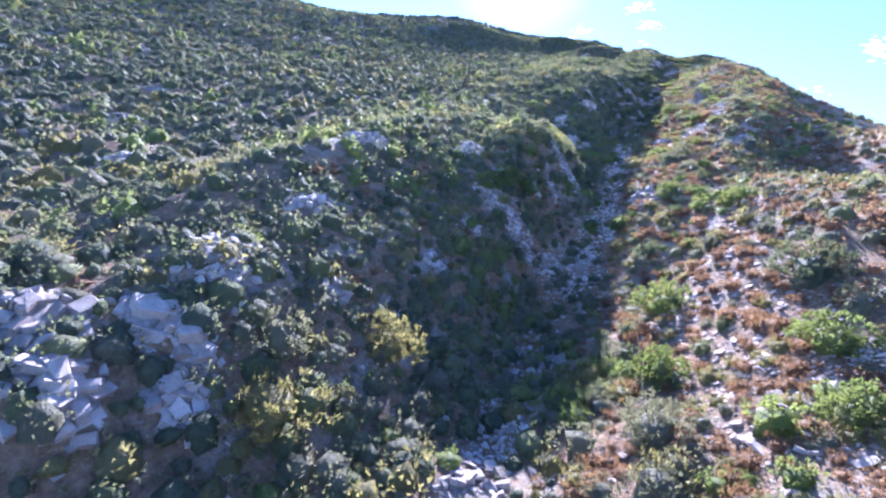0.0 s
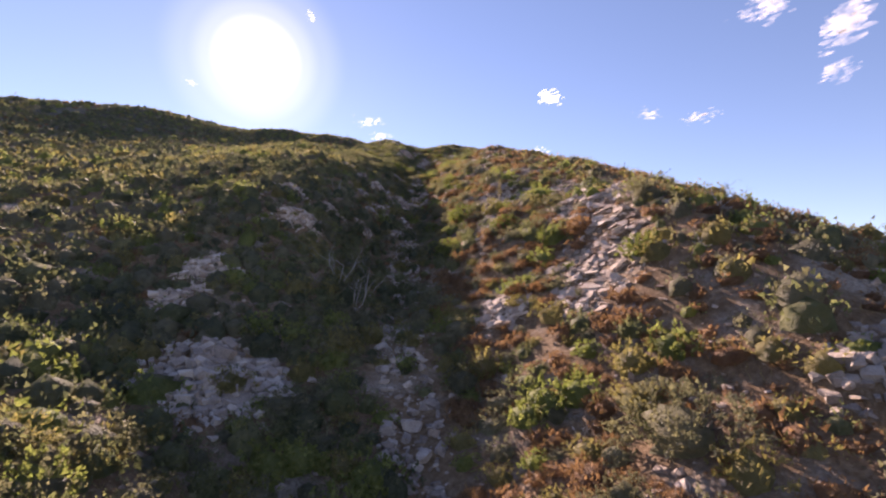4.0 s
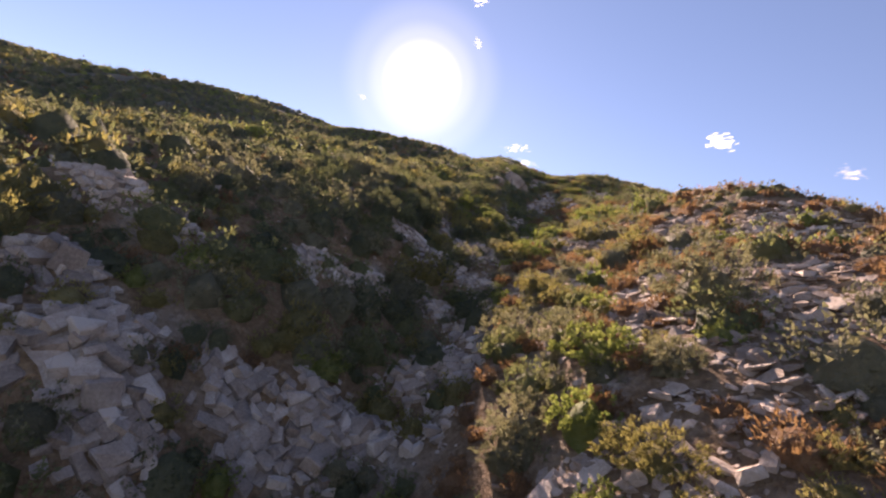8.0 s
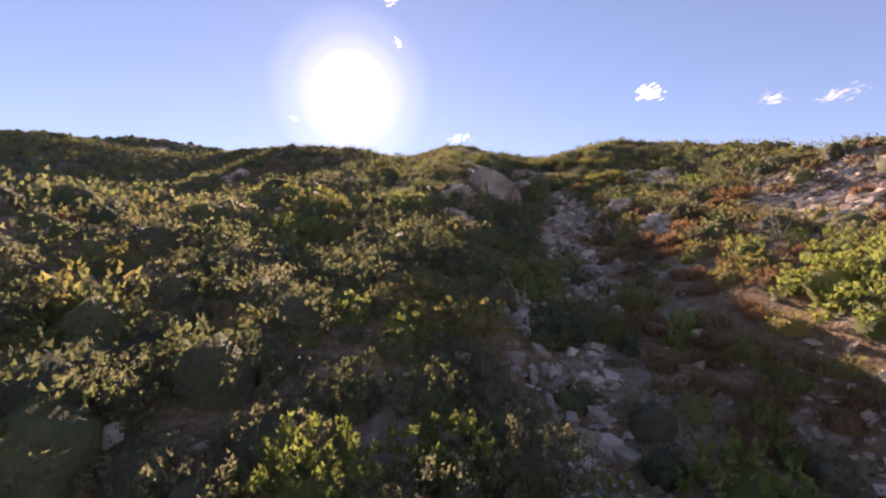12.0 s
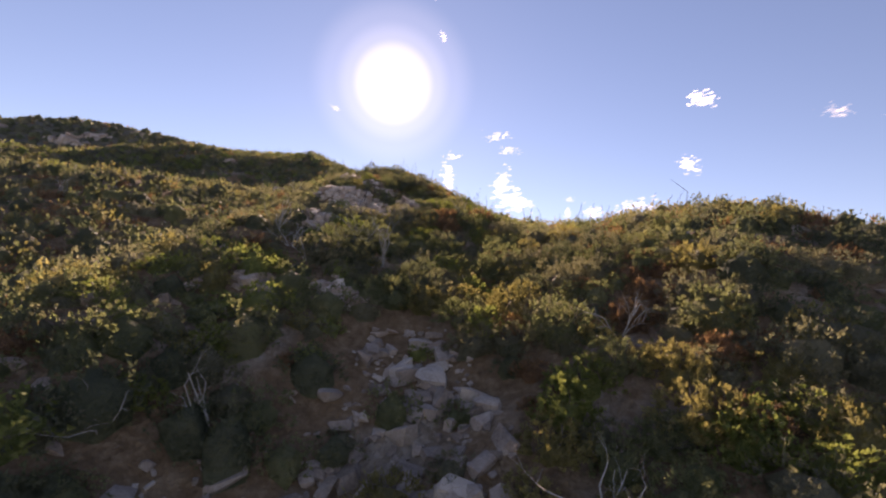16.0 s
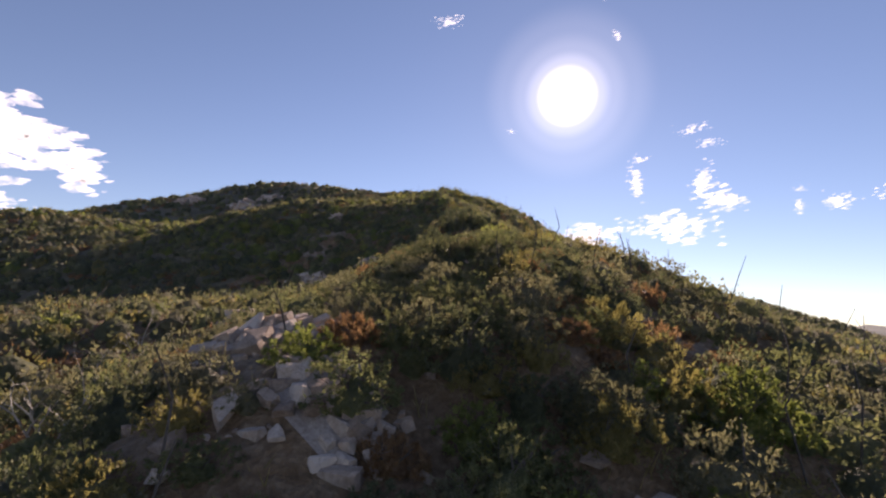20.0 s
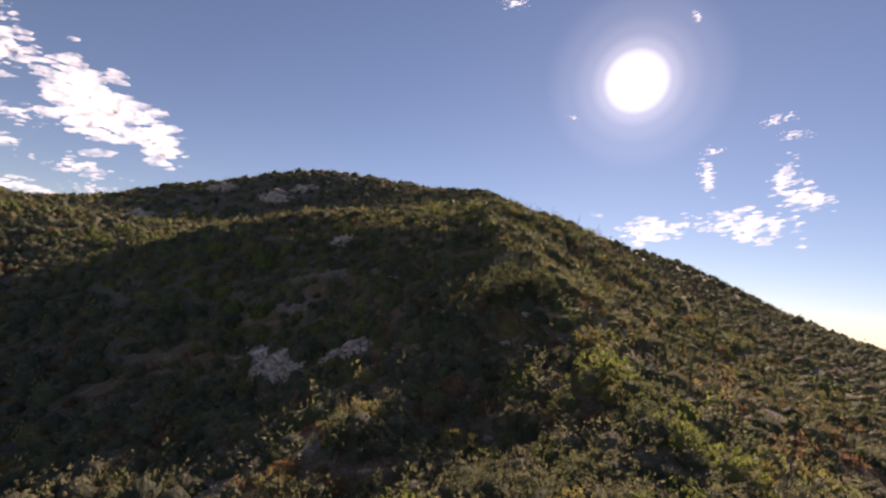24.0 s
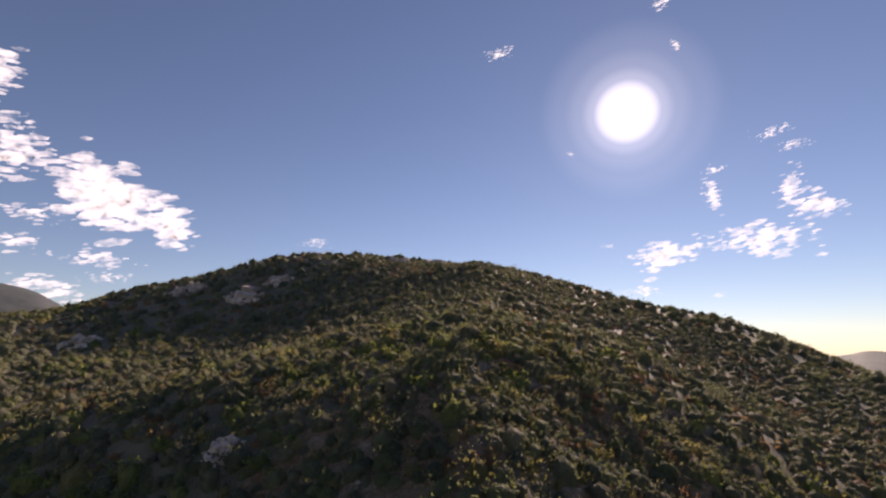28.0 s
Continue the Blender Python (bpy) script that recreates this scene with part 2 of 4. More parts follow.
HEIGHTS_MIDDLE = [
    (81.1, 74.9, 64.7, 59.0, 55.3, 54.3, 53.6, 53.4, 53.5, 53.9, 54.6, 55.6, 55.3, 54.7, 53.8, 53.5, 52.2, 53.4, 55.2, 56.7, 51.3, 43.1, 32.8, 15.7, -12.2),
    (87.3, 84.6, 70.9, 65.5, 61.9, 60.8, 59.8, 59.3, 59.0, 58.9, 59.0, 58.5, 59.0, 60.7, 60.2, 60.9, 59.3, 60.1, 60.4, 61.4, 56.3, 47.9, 37.3, 20.5, -6.8),
    (92.8, 94.5, 76.5, 72.1, 69.1, 67.8, 66.2, 65.2, 64.5, 64.9, 66.0, 68.2, 68.0, 67.0, 66.5, 67.5, 66.8, 66.5, 67.7, 66.8, 60.3, 52.5, 42.0, 25.4, -1.4),
]
HEIGHTS_BOULDER = [
    (95.2, 95.1, 81.9, 78.3, 77.3, 75.8, 73.7, 72.2, 70.8, 70.2, 70.0, 70.6, 71.3, 71.9, 72.9, 73.0, 71.4, 70.1, 69.6, 68.8, 64.8, 57.3, 47.0, 30.5, 3.9),
    (95.4, 94.4, 84.7, 80.3, 80.3, 78.5, 76.6, 75.8, 74.5, 73.8, 72.6, 72.3, 73.2, 73.1, 72.8, 72.3, 71.3, 70.2, 69.3, 68.6, 65.9, 59.2, 49.2, 32.8, 6.1),
    (94.7, 93.3, 86.7, 82.4, 81.0, 79.8, 79.1, 80.0, 79.9, 79.1, 78.1, 77.4, 76.9, 75.4, 73.7, 72.3, 71.2, 70.4, 69.5, 68.4, 66.4, 60.7, 51.3, 35.0, 8.2),
]
HEIGHTS_UPPER = [
    (93.3, 92.0, 88.9, 85.2, 81.9, 81.3, 81.4, 82.5, 83.1, 82.8, 82.3, 81.4, 78.8, 76.4, 74.5, 73.0, 71.8, 70.8, 69.8, 68.7, 66.7, 62.0, 53.4, 37.4, 10.3),
    (91.7, 91.1, 91.8, 89.6, 85.2, 84.5, 84.8, 85.3, 85.3, 85.0, 84.5, 83.5, 80.5, 77.8, 75.7, 74.1, 72.7, 71.6, 70.5, 69.2, 67.1, 62.7, 54.9, 39.2, 12.0),
    (89.9, 90.7, 96.2, 95.5, 91.4, 90.5, 89.9, 89.0, 87.5, 86.3, 84.7, 81.9, 79.7, 77.9, 76.5, 75.2, 73.9, 73.0, 71.9, 70.2, 67.6, 63.2, 55.9, 40.8, 13.3),
]
HEIGHTS_RIDGE = [
    (88.4, 91.2, 96.6, 101.6, 97.6, 95.9, 94.6, 92.3, 89.2, 87.3, 85.3, 82.2, 79.8, 78.1, 76.9, 76.0, 75.3, 74.8, 73.8, 71.2, 68.0, 63.5, 56.5, 41.7, 14.1),
    (85.9, 93.1, 100.1, 104.1, 101.1, 99.0, 95.8, 93.4, 91.0, 89.9, 89.2, 87.2, 85.2, 83.3, 81.5, 79.9, 78.3, 76.5, 74.5, 72.2, 69.1, 64.1, 56.9, 42.3, 14.5),
    (84.3, 93.5, 99.0, 100.0, 97.6, 95.8, 93.3, 91.3, 89.0, 87.5, 86.1, 83.8, 82.0, 80.5, 79.3, 78.1, 76.8, 75.5, 74.1, 72.2, 69.2, 64.0, 56.3, 41.2, 13.2),
]
HEIGHTS_SUMMIT = [
    (82.8, 87.9, 88.8, 87.4, 84.9, 83.7, 82.1, 80.8, 79.4, 78.5, 77.6, 76.2, 75.0, 74.1, 73.4, 72.6, 71.8, 71.0, 70.0, 68.6, 66.2, 61.5, 53.6, 37.7, 8.7),
    (79.6, 76.1, 72.8, 70.2, 68.1, 67.5, 66.8, 66.4, 66.0, 65.8, 65.7, 65.4, 65.1, 64.9, 64.7, 64.5, 64.2, 63.8, 63.3, 62.4, 60.7, 56.6, 49.0, 32.2, 1.6),
]

HEIGHTS = np.array(HEIGHTS_FOOT + HEIGHTS_GULLY + HEIGHTS_LOWER + HEIGHTS_MIDDLE + HEIGHTS_BOULDER + HEIGHTS_UPPER + HEIGHTS_RIDGE + HEIGHTS_SUMMIT)


def weights(x, n):
    """Weights of a smooth cubic through uneven nodes."""
    x = np.clip(np.asarray(x, float), n[0], n[-1])
    i = np.clip(np.searchsorted(n, x, side="right") - 1, 0, len(n) - 2)
    h = n[i + 1] - n[i]
    u = (x - n[i]) / h
    w, r = np.zeros((len(x), len(n))), np.arange(len(x))
    w[r, i] += 2 * u**3 - 3 * u**2 + 1
    w[r, i + 1] += 3 * u**2 - 2 * u**3
    for k, g in ((i, (u**3 - 2 * u**2 + u) * h), (i + 1, (u**3 - u**2) * h)):
        lo, hi = np.maximum(k - 1, 0), np.minimum(k + 1, len(n) - 1)
        g = g / (n[hi] - n[lo])
        w[r, hi] += g
        w[r, lo] -= g
    return w


# the sharp crest of the last ridge, from the saddle up to the summit
CREST = [(0.5, 171.5), (-6.0, 180.3), (-13.0, 186.8), (-19.5, 197.3), (-32.0, 216.3), (-47.0, 240.3)]


def from_line(x, y, line):
    """Distance from a line of straight stretches, on arrays."""
    out = np.full(np.shape(x), 1e9)
    for (ax, ay), (bx, by) in zip(line, line[1:]):
        u = np.clip(((x - ax) * (bx - ax) + (y - ay) * (by - ay)) / ((bx - ax) ** 2 + (by - ay) ** 2), 0, 1)
        out = np.minimum(out, np.hypot(x - ax - u * (bx - ax), y - ay - u * (by - ay)))
    return out


def slope_at(x, y):
    x, y = np.atleast_1d(x), np.atleast_1d(y)
    z = np.einsum("ij,jk,ik->i", weights(y, Y_NODES), HEIGHTS, weights(x, X_NODES)) - 0.25 + 0.15 * np.clip((y - 126) / 10, 0, 1) - 0.2 * np.clip((y - 150) / 12, 0, 1) - 0.15 * np.clip((y - 185) / 20, 0, 1) - 0.3 * np.clip((x - 7) / 5, 0, 1) * np.clip((y - 148) / 10, 0, 1) * np.clip((180 - y) / 8, 0, 1)
    return z + 1.3 * np.exp(-from_line(x, y, CREST) / 3.5)


def steps(lo, hi, fine_lo, fine_hi, fine):
    """Grid lines, fine between fine_lo and fine_hi and wider and wider beyond."""
    out = list(np.arange(fine_lo, fine_hi + 1e-6, fine))
    s, v = fine, fine_hi
    while v < hi:
        s *= 1.12
        v += s
        out.append(min(v, hi))
    s, v = fine, fine_lo
    while v > lo:
        s *= 1.12
        v -= s
        out.insert(0, max(v, lo))
    return np.array(out)

rng = np.random.default_rng(7)


def value_noise(x, y, size, seed):
    """Smooth noise from -1 to 1 with cells of the given size, on arrays."""
    table = np.random.default_rng(seed).uniform(-1, 1, (256, 256))
    u, v = np.asarray(x) / size, np.asarray(y) / size
    i, j = np.floor(u).astype(int), np.floor(v).astype(int)
    a, b = u - i, v - j
    a, b = a * a * (3 - 2 * a), b * b * (3 - 2 * b)
    t = lambda p, q: table[p % 256, q % 256]
    return (t(i, j) * (1 - a) + t(i + 1, j) * a) * (1 - b) + (t(i, j + 1) * (1 - a) + t(i + 1, j + 1) * a) * b


# rocky ground: centre and half widths of each patch
TALUS = [(6.4, 23, 3, 6), (7.3, 16, 3, 3.5), (9.5, 33, 3, 5), (8.6, 60.7, 1.8, 2.0), (5.3, 62.6, 1.0, 1.0), (10.0, 62.8, 1.6, 2.0), (11.6, 65.8, 1.5, 2.2), (13.6, 69, 1.7, 2.4), (5.2, 63, 1.2, 1.5), (10.9, 68, 1.1, 2.4), (12.8, 74.5, 1.2, 2.6), (10.2, 79, 2.3, 3),
         (12.8, 84, 2.6, 3), (11, 94, 2.2, 4), (10.5, 110, 2, 6), (12.2, 103.5, 2, 2.2), (18.5, 124, 4.5, 4), (8, 100.6, 1.6, 1.6), (15, 134, 2, 3), (11.5, 99.5, 1, 1), (8.6, 90.3, 1.7, 1.1), (14.5, 99.3, 1.9, 2.5), (9.0, 76.4, 1.1, 1.6), (7.6, 74, 0.9, 1.2), (7, 72.3, 0.8, 0.9)]
SCREE = [(0.1, 41, 1.6, 4), (-1.2, 35, 2, 4), (-1.7, 24, 1.1, 6), (-2, 15, 1.1, 5), (0.5, 47, 1, 4), (1, 60, 0.9, 8), (2, 75, 0.9, 6), (3.2, 84, 0.8, 5),
         (5.4, 98, 0.8, 5), (2.9, 107.6, 0.7, 1.8), (6.9, 111, 1.1, 3), (9.4, 131, 0.9, 3.4), (9.4, 140.2, 1.4, 2), (9.0, 142.3, 1.0, 1.0), (7.2, 139.2, 0.8, 0.6), (6.2, 118, 0.9, 4), (8.3, 125, 0.9, 4), (-3.4, 34.1, 1.5, 1.5), (-0.2, 164.9, 1.5, 0.5), (5.4, 151.4, 1.4, 0.7)]
BEDROCK = [(7.1, 87.8, 0.9, 1.4), (1.9, 83.1, 0.8, 0.8), (-1.0, 87.1, 0.9, 0.6), (0.6, 86.4, 0.7, 0.7), (-0.9, 80.5, 0.7, 0.7), (4.8, 104.3, 1.3, 1.1), (3.3, 101.9, 1.7, 0.9),
           (0.1, 91.3, 0.7, 0.5), (1.2, 90.4, 0.7, 0.6), (3.2, 93.4, 1.2, 1.0), (5.2, 96.1, 0.9, 0.9), (-4.2, 44.8, 2.2, 1.5), (-4.8, 59.5, 2.4, 2),
           (0.4, 52.3, 1, 1), (3.4, 44, 1.5, 1), (-13.6, 7.8, 1.5, 1.1), (-11.9, 9.9, 1.5, 0.8), (-13.2, 13.6, 1.4, 1.5), (-13.9, 20, 1.4, 1.4), (-6.9, 33.8, 2.6, 1.3)]
LEDGES = [(6.0, 134.5, 1.4, 1.0), (4.9, 137.3, 0.9, 0.8), (4.6, 134.1, 1.0, 0.7), (4.5, 151.3, 1.6, 1.2), (5.3, 150, 0.8, 0.7), (2.6, 155.9, 0.9, 1.1), (-1.4, 165.2, 0.8, 0.5),
          (-14.3, 173, 1.3, 0.8), (5.7, 143, 0.6, 0.45), (-2.8, 159.2, 0.8, 0.5), (7.2, 143.6, 0.7, 0.5), (4.7, 147.6, 0.6, 0.4),
          (-7.5, 66.5, 1.2, 1.2), (-4.6, 73.0, 1.5, 1.0), (-6.5, 77.0, 1.5, 1.0), (-3.4, 93.5, 1.2, 0.9), (-11.5, 38.0, 1.6, 1.2), (-17.0, 30.0, 1.8, 1.2)]

CRAGS = [(0.8, 96.4, 0.6, 0.6), (2.4, 98.1, 0.6, 0.5), (4.2, 99.4, 0.8, 0.5), (7.7, 99.5, 0.6, 0.3), (-1.6, 91.1, 0.7, 0.5), (4.7, 95.8, 0.9, 0.7), (-0.4, 84.9, 0.6, 0.4), (1.3, 87.8, 0.7, 0.6),
         (2.8, 87.9, 0.5, 0.6), (9.9, 80.8, 0.7, 0.9), (1.7, 104.1, 0.7, 0.3), (-8, 29.9, 0.7, 0.7), (-8.2, 24.2, 0.9, 0.8), (-10.5, 10.2, 0.9, 0.6), (-9.7, 9.3, 0.8, 0.8), (-9.8, 16.5, 0.5, 1.0),
         (-30, 22.4, 2.1, 1.4), (-43, 31, 2, 1.3), (-5.5, 38.4, 0.6, 0.4), (-4.4, 40.5, 0.6, 0.6), (3.5, 42.4, 1.3, 1.3), (10.8, 52.5, 1.6, 0.9)]
HIGH_LEDGES = [(4.1, 125.5, 0.8, 0.5), (4.3, 127.8, 0.7, 0.8), (-9.4, 137.5, 2.2, 1.3), (1.1, 127.2, 0.4, 0.3), (-13.3, 142.2, 1.1, 0.8), (15.8, 134.5, 0.9, 0.7), (11.2, 128.9, 0.8, 0.4), (11.6, 125.7, 0.6, 0.5), (4.6, 128, 0.5, 0.4), (7.4, 135.8, 0.45, 0.5),
               (4.6, 155, 0.9, 0.6), (5.0, 147.3, 0.5, 0.5), (4.4, 129.5, 0.7, 0.5), (2.2, 130.7, 0.4, 0.3), (1.4, 97.1, 0.8, 0.5), (8.5, 99.9, 0.5, 0.4), (-3.2, 77.9, 1.0, 0.7), (-7.8, 64.1, 1.0, 0.9)]
BANKS = [(-11.3, 6.8, 1.3, 1.1), (-9.7, 9.2, 0.8, 0.7), (-12.3, 12.6, 1.2, 1.2), (0.4, 90.5, 1.4, 0.9), (-1.4, 91.3, 0.9, 0.7), (2.2, 92.4, 1.1, 0.8), (3.7, 94.0, 1.1, 0.7), (-1.5, 93.9, 0.6, 0.5), (4.4, 105.3, 0.8, 0.9)]
UPPER_LEDGES = [(4.6, 128.9, 0.8, 0.7), (1.4, 130.7, 0.8, 0.6), (3.0, 128.5, 0.8, 0.5), (-1.2, 132.3, 0.8, 0.6), (6.5, 134.7, 1.1, 0.6), (7.9, 136.7, 0.7, 0.8), (5.6, 149.9, 1.1, 0.6), (6.6, 152.0, 0.5, 0.4),
                (-14.4, 172.9, 1.8, 0.8), (-11.0, 173.8, 1.2, 0.6), (-3.6, 164.9, 0.8, 0.4), (-20.2, 180.7, 0.8, 0.6)]
SUMMIT_ROCKS = [(-71.5, 208, 3.0, 2.2), (-88, 206, 4.0, 2.2), (-62, 233, 3.2, 1.8), (-56, 238, 2.6, 1.6), (-72, 214, 2.4, 1.8), (-76, 188.5, 2.6, 2.0)]
BEDROCK, LEDGES = BEDROCK + CRAGS + BANKS, LEDGES + HIGH_LEDGES + UPPER_LEDGES


def within(x, y, patches, grow=1.0):
    """How deep inside one of the patches a place lies: 1 at a centre, 0 at the rim and outside."""
    out = np.zeros(np.shape(x))
    for px, py, rx, ry in patches:
        out = np.maximum(out, 1 - np.hypot((x - px) / (rx * grow), (y - py) / (ry * grow)))
    return np.clip(out, 0, 1)


# distant ridges: bearing from +y in degrees, distance, height of crest, half width across
FAR_RIDGES = [(-84, 1500, 225, 420), (-74, 1500, 200, 260), (-9, 2300, 110, 420), (4, 2600, 85, 330), (14, 3000, 135, 600), (60, 3200, 60, 900), (-130, 3000, 150, 900)]


def far_land(x, y):
    z = np.full(np.shape(x), -60.0)
    for bearing, away, crest, wide in FAR_RIDGES:
        cx, cy = away * math.sin(radians(bearing)), 170 + away * math.cos(radians(bearing))
        r = np.hypot(x - cx, y - cy) / wide
        z = np.maximum(z, -60 + (crest + 60) * np.exp(-r * r) * (1 + 0.07 * value_noise(x, y, 160, 31) + 0.03 * value_noise(x, y, 50, 32)))
    return z


def land(x, y):
    """Height of the ground, with its bumps and steps, on arrays."""
    z = slope_at(x, y)
    near = np.exp(-np.maximum(np.hypot(np.maximum(np.abs(x - 2) - 40, 0), np.maximum(np.abs(y - 110) - 110, 0)), 0) / 60)
    z = z + 0.30 * value_noise(x, y, 3.1, 1) + 0.16 * value_noise(x, y, 1.3, 2) + near * 0.07 * value_noise(x, y, 0.6, 3) + (1 - near) * 1.2 * value_noise(x, y, 14, 4)
    crag = np.maximum(within(x, y, BEDROCK, 1.3), within(x, y, LEDGES, 1.3))
    z = z + crag * (0.35 + 0.4 * value_noise(x, y, 0.9, 5)) - 0.25 * within(x, y, SCREE, 1.4)
    edge = np.hypot(np.maximum(np.abs(x) - 320, 0), np.maximum(np.maximum(y - 520, -80 - y), 0))
    k = np.clip(edge / 420, 0, 1)
    k = k * k * (3 - 2 * k)
    return z * (1 - k) + far_land(x, y) * k


gx, gy = steps(-4800, 4800, -20, 24, 0.36), steps(-3500, 4800, 8, 196, 0.42)
px, py = np.meshgrid(gx, gy)
gz = land(px.ravel(), py.ravel()).reshape(px.shape)


def ground_z(x, y):
    """Height of the ground's own facets at a place, on arrays."""
    i = np.clip(np.searchsorted(gx, x, side="right") - 1, 0, len(gx) - 2)
    j = np.clip(np.searchsorted(gy, y, side="right") - 1, 0, len(gy) - 2)
    a, b = (x - gx[i]) / (gx[i + 1] - gx[i]), (y - gy[j]) / (gy[j + 1] - gy[j])
    return (gz[j, i] * (1 - a) + gz[j, i + 1] * a) * (1 - b) + (gz[j + 1, i] * (1 - a) + gz[j + 1, i + 1] * a) * b


def mesh_of(name, points, corners, mat, smooth=False):
    """A mesh from an array of points and one of triangles or quads."""
    me = bpy.data.meshes.new(name)
    me.vertices.add(len(points))
    me.vertices.foreach_set("co", np.asarray(points, np.float32).ravel())
    me.loops.add(corners.size)
    me.loops.foreach_set("vertex_index", np.asarray(corners, np.int32).ravel())
    me.polygons.add(len(corners))
    me.polygons.foreach_set("loop_start", np.arange(0, corners.size, corners.shape[1], dtype=np.int32))
    me.polygons.foreach_set("use_smooth", np.full(len(corners), smooth))
    me.update(calc_edges=True)
    me.materials.append(mat)
    return me


nx, ny = len(gx), len(gy)
jj, ii = np.meshgrid(np.arange(ny - 1), np.arange(nx - 1), indexing="ij")
corner = (jj * nx + ii).ravel()
ground = new("ground", mesh_of("ground", np.stack([px.ravel(), py.ravel(), gz.ravel()], 1), np.stack([corner, corner + 1, corner + nx + 1, corner + nx], 1), soil, True))
ground.data.materials.append(grey_rock)
ground.data.materials.append(far_scrub)
ground.data.materials.append(distance_tint)
fx, fy = (px[:-1, :-1] + px[1:, 1:]).ravel() / 2, (py[:-1, :-1] + py[1:, 1:]).ravel() / 2
stony = np.maximum(within(fx, fy, BEDROCK, 1.1), within(fx, fy, LEDGES, 1.1)) + 0.3 * value_noise(fx, fy, 0.8, 6) > 0.42
# slot 3, past 420 m, carries the painted blue haze
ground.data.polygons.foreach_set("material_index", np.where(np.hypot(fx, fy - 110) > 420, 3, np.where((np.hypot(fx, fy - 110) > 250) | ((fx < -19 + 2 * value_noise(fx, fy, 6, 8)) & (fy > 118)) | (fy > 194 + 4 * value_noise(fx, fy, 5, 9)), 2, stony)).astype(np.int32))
tagged(ground, "steep mountainside of dry ochre soil and pale granite grit", "ground", kind="structure")


def part(name, me, parent, label=""):
    """One mesh as a part of a thing."""
    ob = new(name, me)
    ob.parent = parent
    return tagged(ob, label) if label else ob


# ---- sun and clouds ----
def arrays(bm):
    bm.verts.ensure_lookup_table()
    v = np.array([x.co[:] for x in bm.verts])
    f = np.array([[x.index for x in t.verts] for t in bm.faces])
    bm.free()
    return v, f


def ball(detail):
    bm = bmesh.new()
    bmesh.ops.create_icosphere(bm, subdivisions=detail, radius=1.0)
    return arrays(bm)


BALL1, BALL2 = ball(1), ball(2)


def lumpy(base, amount, seed, size=0.9):
    v, f = base
    v = v.copy()
    d = np.array([noise.fractal(Vector(p) / size + Vector((seed * 7.3, 0, 0)), 1.0, 2.0, 3) for p in v])
    return v * (1 + amount * d)[:, None], f


def joined(pieces):
    """Many (points, triangles) as one."""
    n, vs, fs = 0, [], []
    for v, f in pieces:
        vs.append(v)
        fs.append(f + n)
        n += len(v)
    return np.concatenate(vs), np.concatenate(fs)


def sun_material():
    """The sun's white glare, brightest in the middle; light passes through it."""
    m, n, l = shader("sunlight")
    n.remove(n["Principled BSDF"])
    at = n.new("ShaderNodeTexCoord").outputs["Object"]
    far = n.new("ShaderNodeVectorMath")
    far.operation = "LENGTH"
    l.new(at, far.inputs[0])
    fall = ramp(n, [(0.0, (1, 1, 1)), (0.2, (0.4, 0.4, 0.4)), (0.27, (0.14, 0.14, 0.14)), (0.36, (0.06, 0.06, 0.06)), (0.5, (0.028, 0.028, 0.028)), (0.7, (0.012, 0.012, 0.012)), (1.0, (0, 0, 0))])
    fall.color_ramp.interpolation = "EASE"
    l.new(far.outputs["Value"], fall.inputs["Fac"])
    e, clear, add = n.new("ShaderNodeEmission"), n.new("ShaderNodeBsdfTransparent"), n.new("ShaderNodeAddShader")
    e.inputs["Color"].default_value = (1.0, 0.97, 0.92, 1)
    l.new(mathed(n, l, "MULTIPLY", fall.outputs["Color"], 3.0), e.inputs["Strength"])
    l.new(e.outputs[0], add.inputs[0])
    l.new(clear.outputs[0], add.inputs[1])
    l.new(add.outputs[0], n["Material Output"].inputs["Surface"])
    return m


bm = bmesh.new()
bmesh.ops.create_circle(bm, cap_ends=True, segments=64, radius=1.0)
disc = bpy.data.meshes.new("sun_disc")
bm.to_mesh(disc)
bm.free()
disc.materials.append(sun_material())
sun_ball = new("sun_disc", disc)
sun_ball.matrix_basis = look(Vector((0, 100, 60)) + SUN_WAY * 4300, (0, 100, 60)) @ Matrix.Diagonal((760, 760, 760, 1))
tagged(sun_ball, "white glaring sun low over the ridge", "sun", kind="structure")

cloud_mat = glow_material("cloud", (1.0, 0.98, 0.99), 0.78, 0.5)
thin_cloud_mat = glow_material("thin_cloud", (1.0, 0.96, 0.98), 0.5, 0.22)
# bearing and height in degrees, width and depth in degrees
CLOUDS_EAST = [(-30.6, 35.0, 3.9, 1.4), (-0.4, 21.9, 3.6, 1.3), (0.8, 20.2, 3.2, 1.1), (-6.5, 19.2, 2.8, 1.0), (-6.9, 16.5, 2.1, 3.6), (-0.1, 16.0, 2.5, 3.6), (1.5, 14.0, 5.0, 3.2),
               (-3.2, 11.5, 12.1, 3.6), (-12.2, 10.6, 7.8, 3.9), (-18.2, 12.1, 2.1, 0.7), (-14.9, 6.7, 6.4, 1.3), (-7.4, 6.0, 2.1, 0.6), (11.3, 12.8, 2.8, 1.8), (8.6, 14.4, 1.8, 0.7),
               (8.3, 12.7, 1.1, 1.4), (16.3, 13.5, 6.4, 1.8), (21.6, 17.8, 2.5, 2.1), (-9.9, 36.7, 2.5, 1.4), (-8.8, 32.4, 0.9, 1.4), (-21.8, 23.1, 1.7, 0.6), (22.8, 24.5, 3.2, 2.0)]
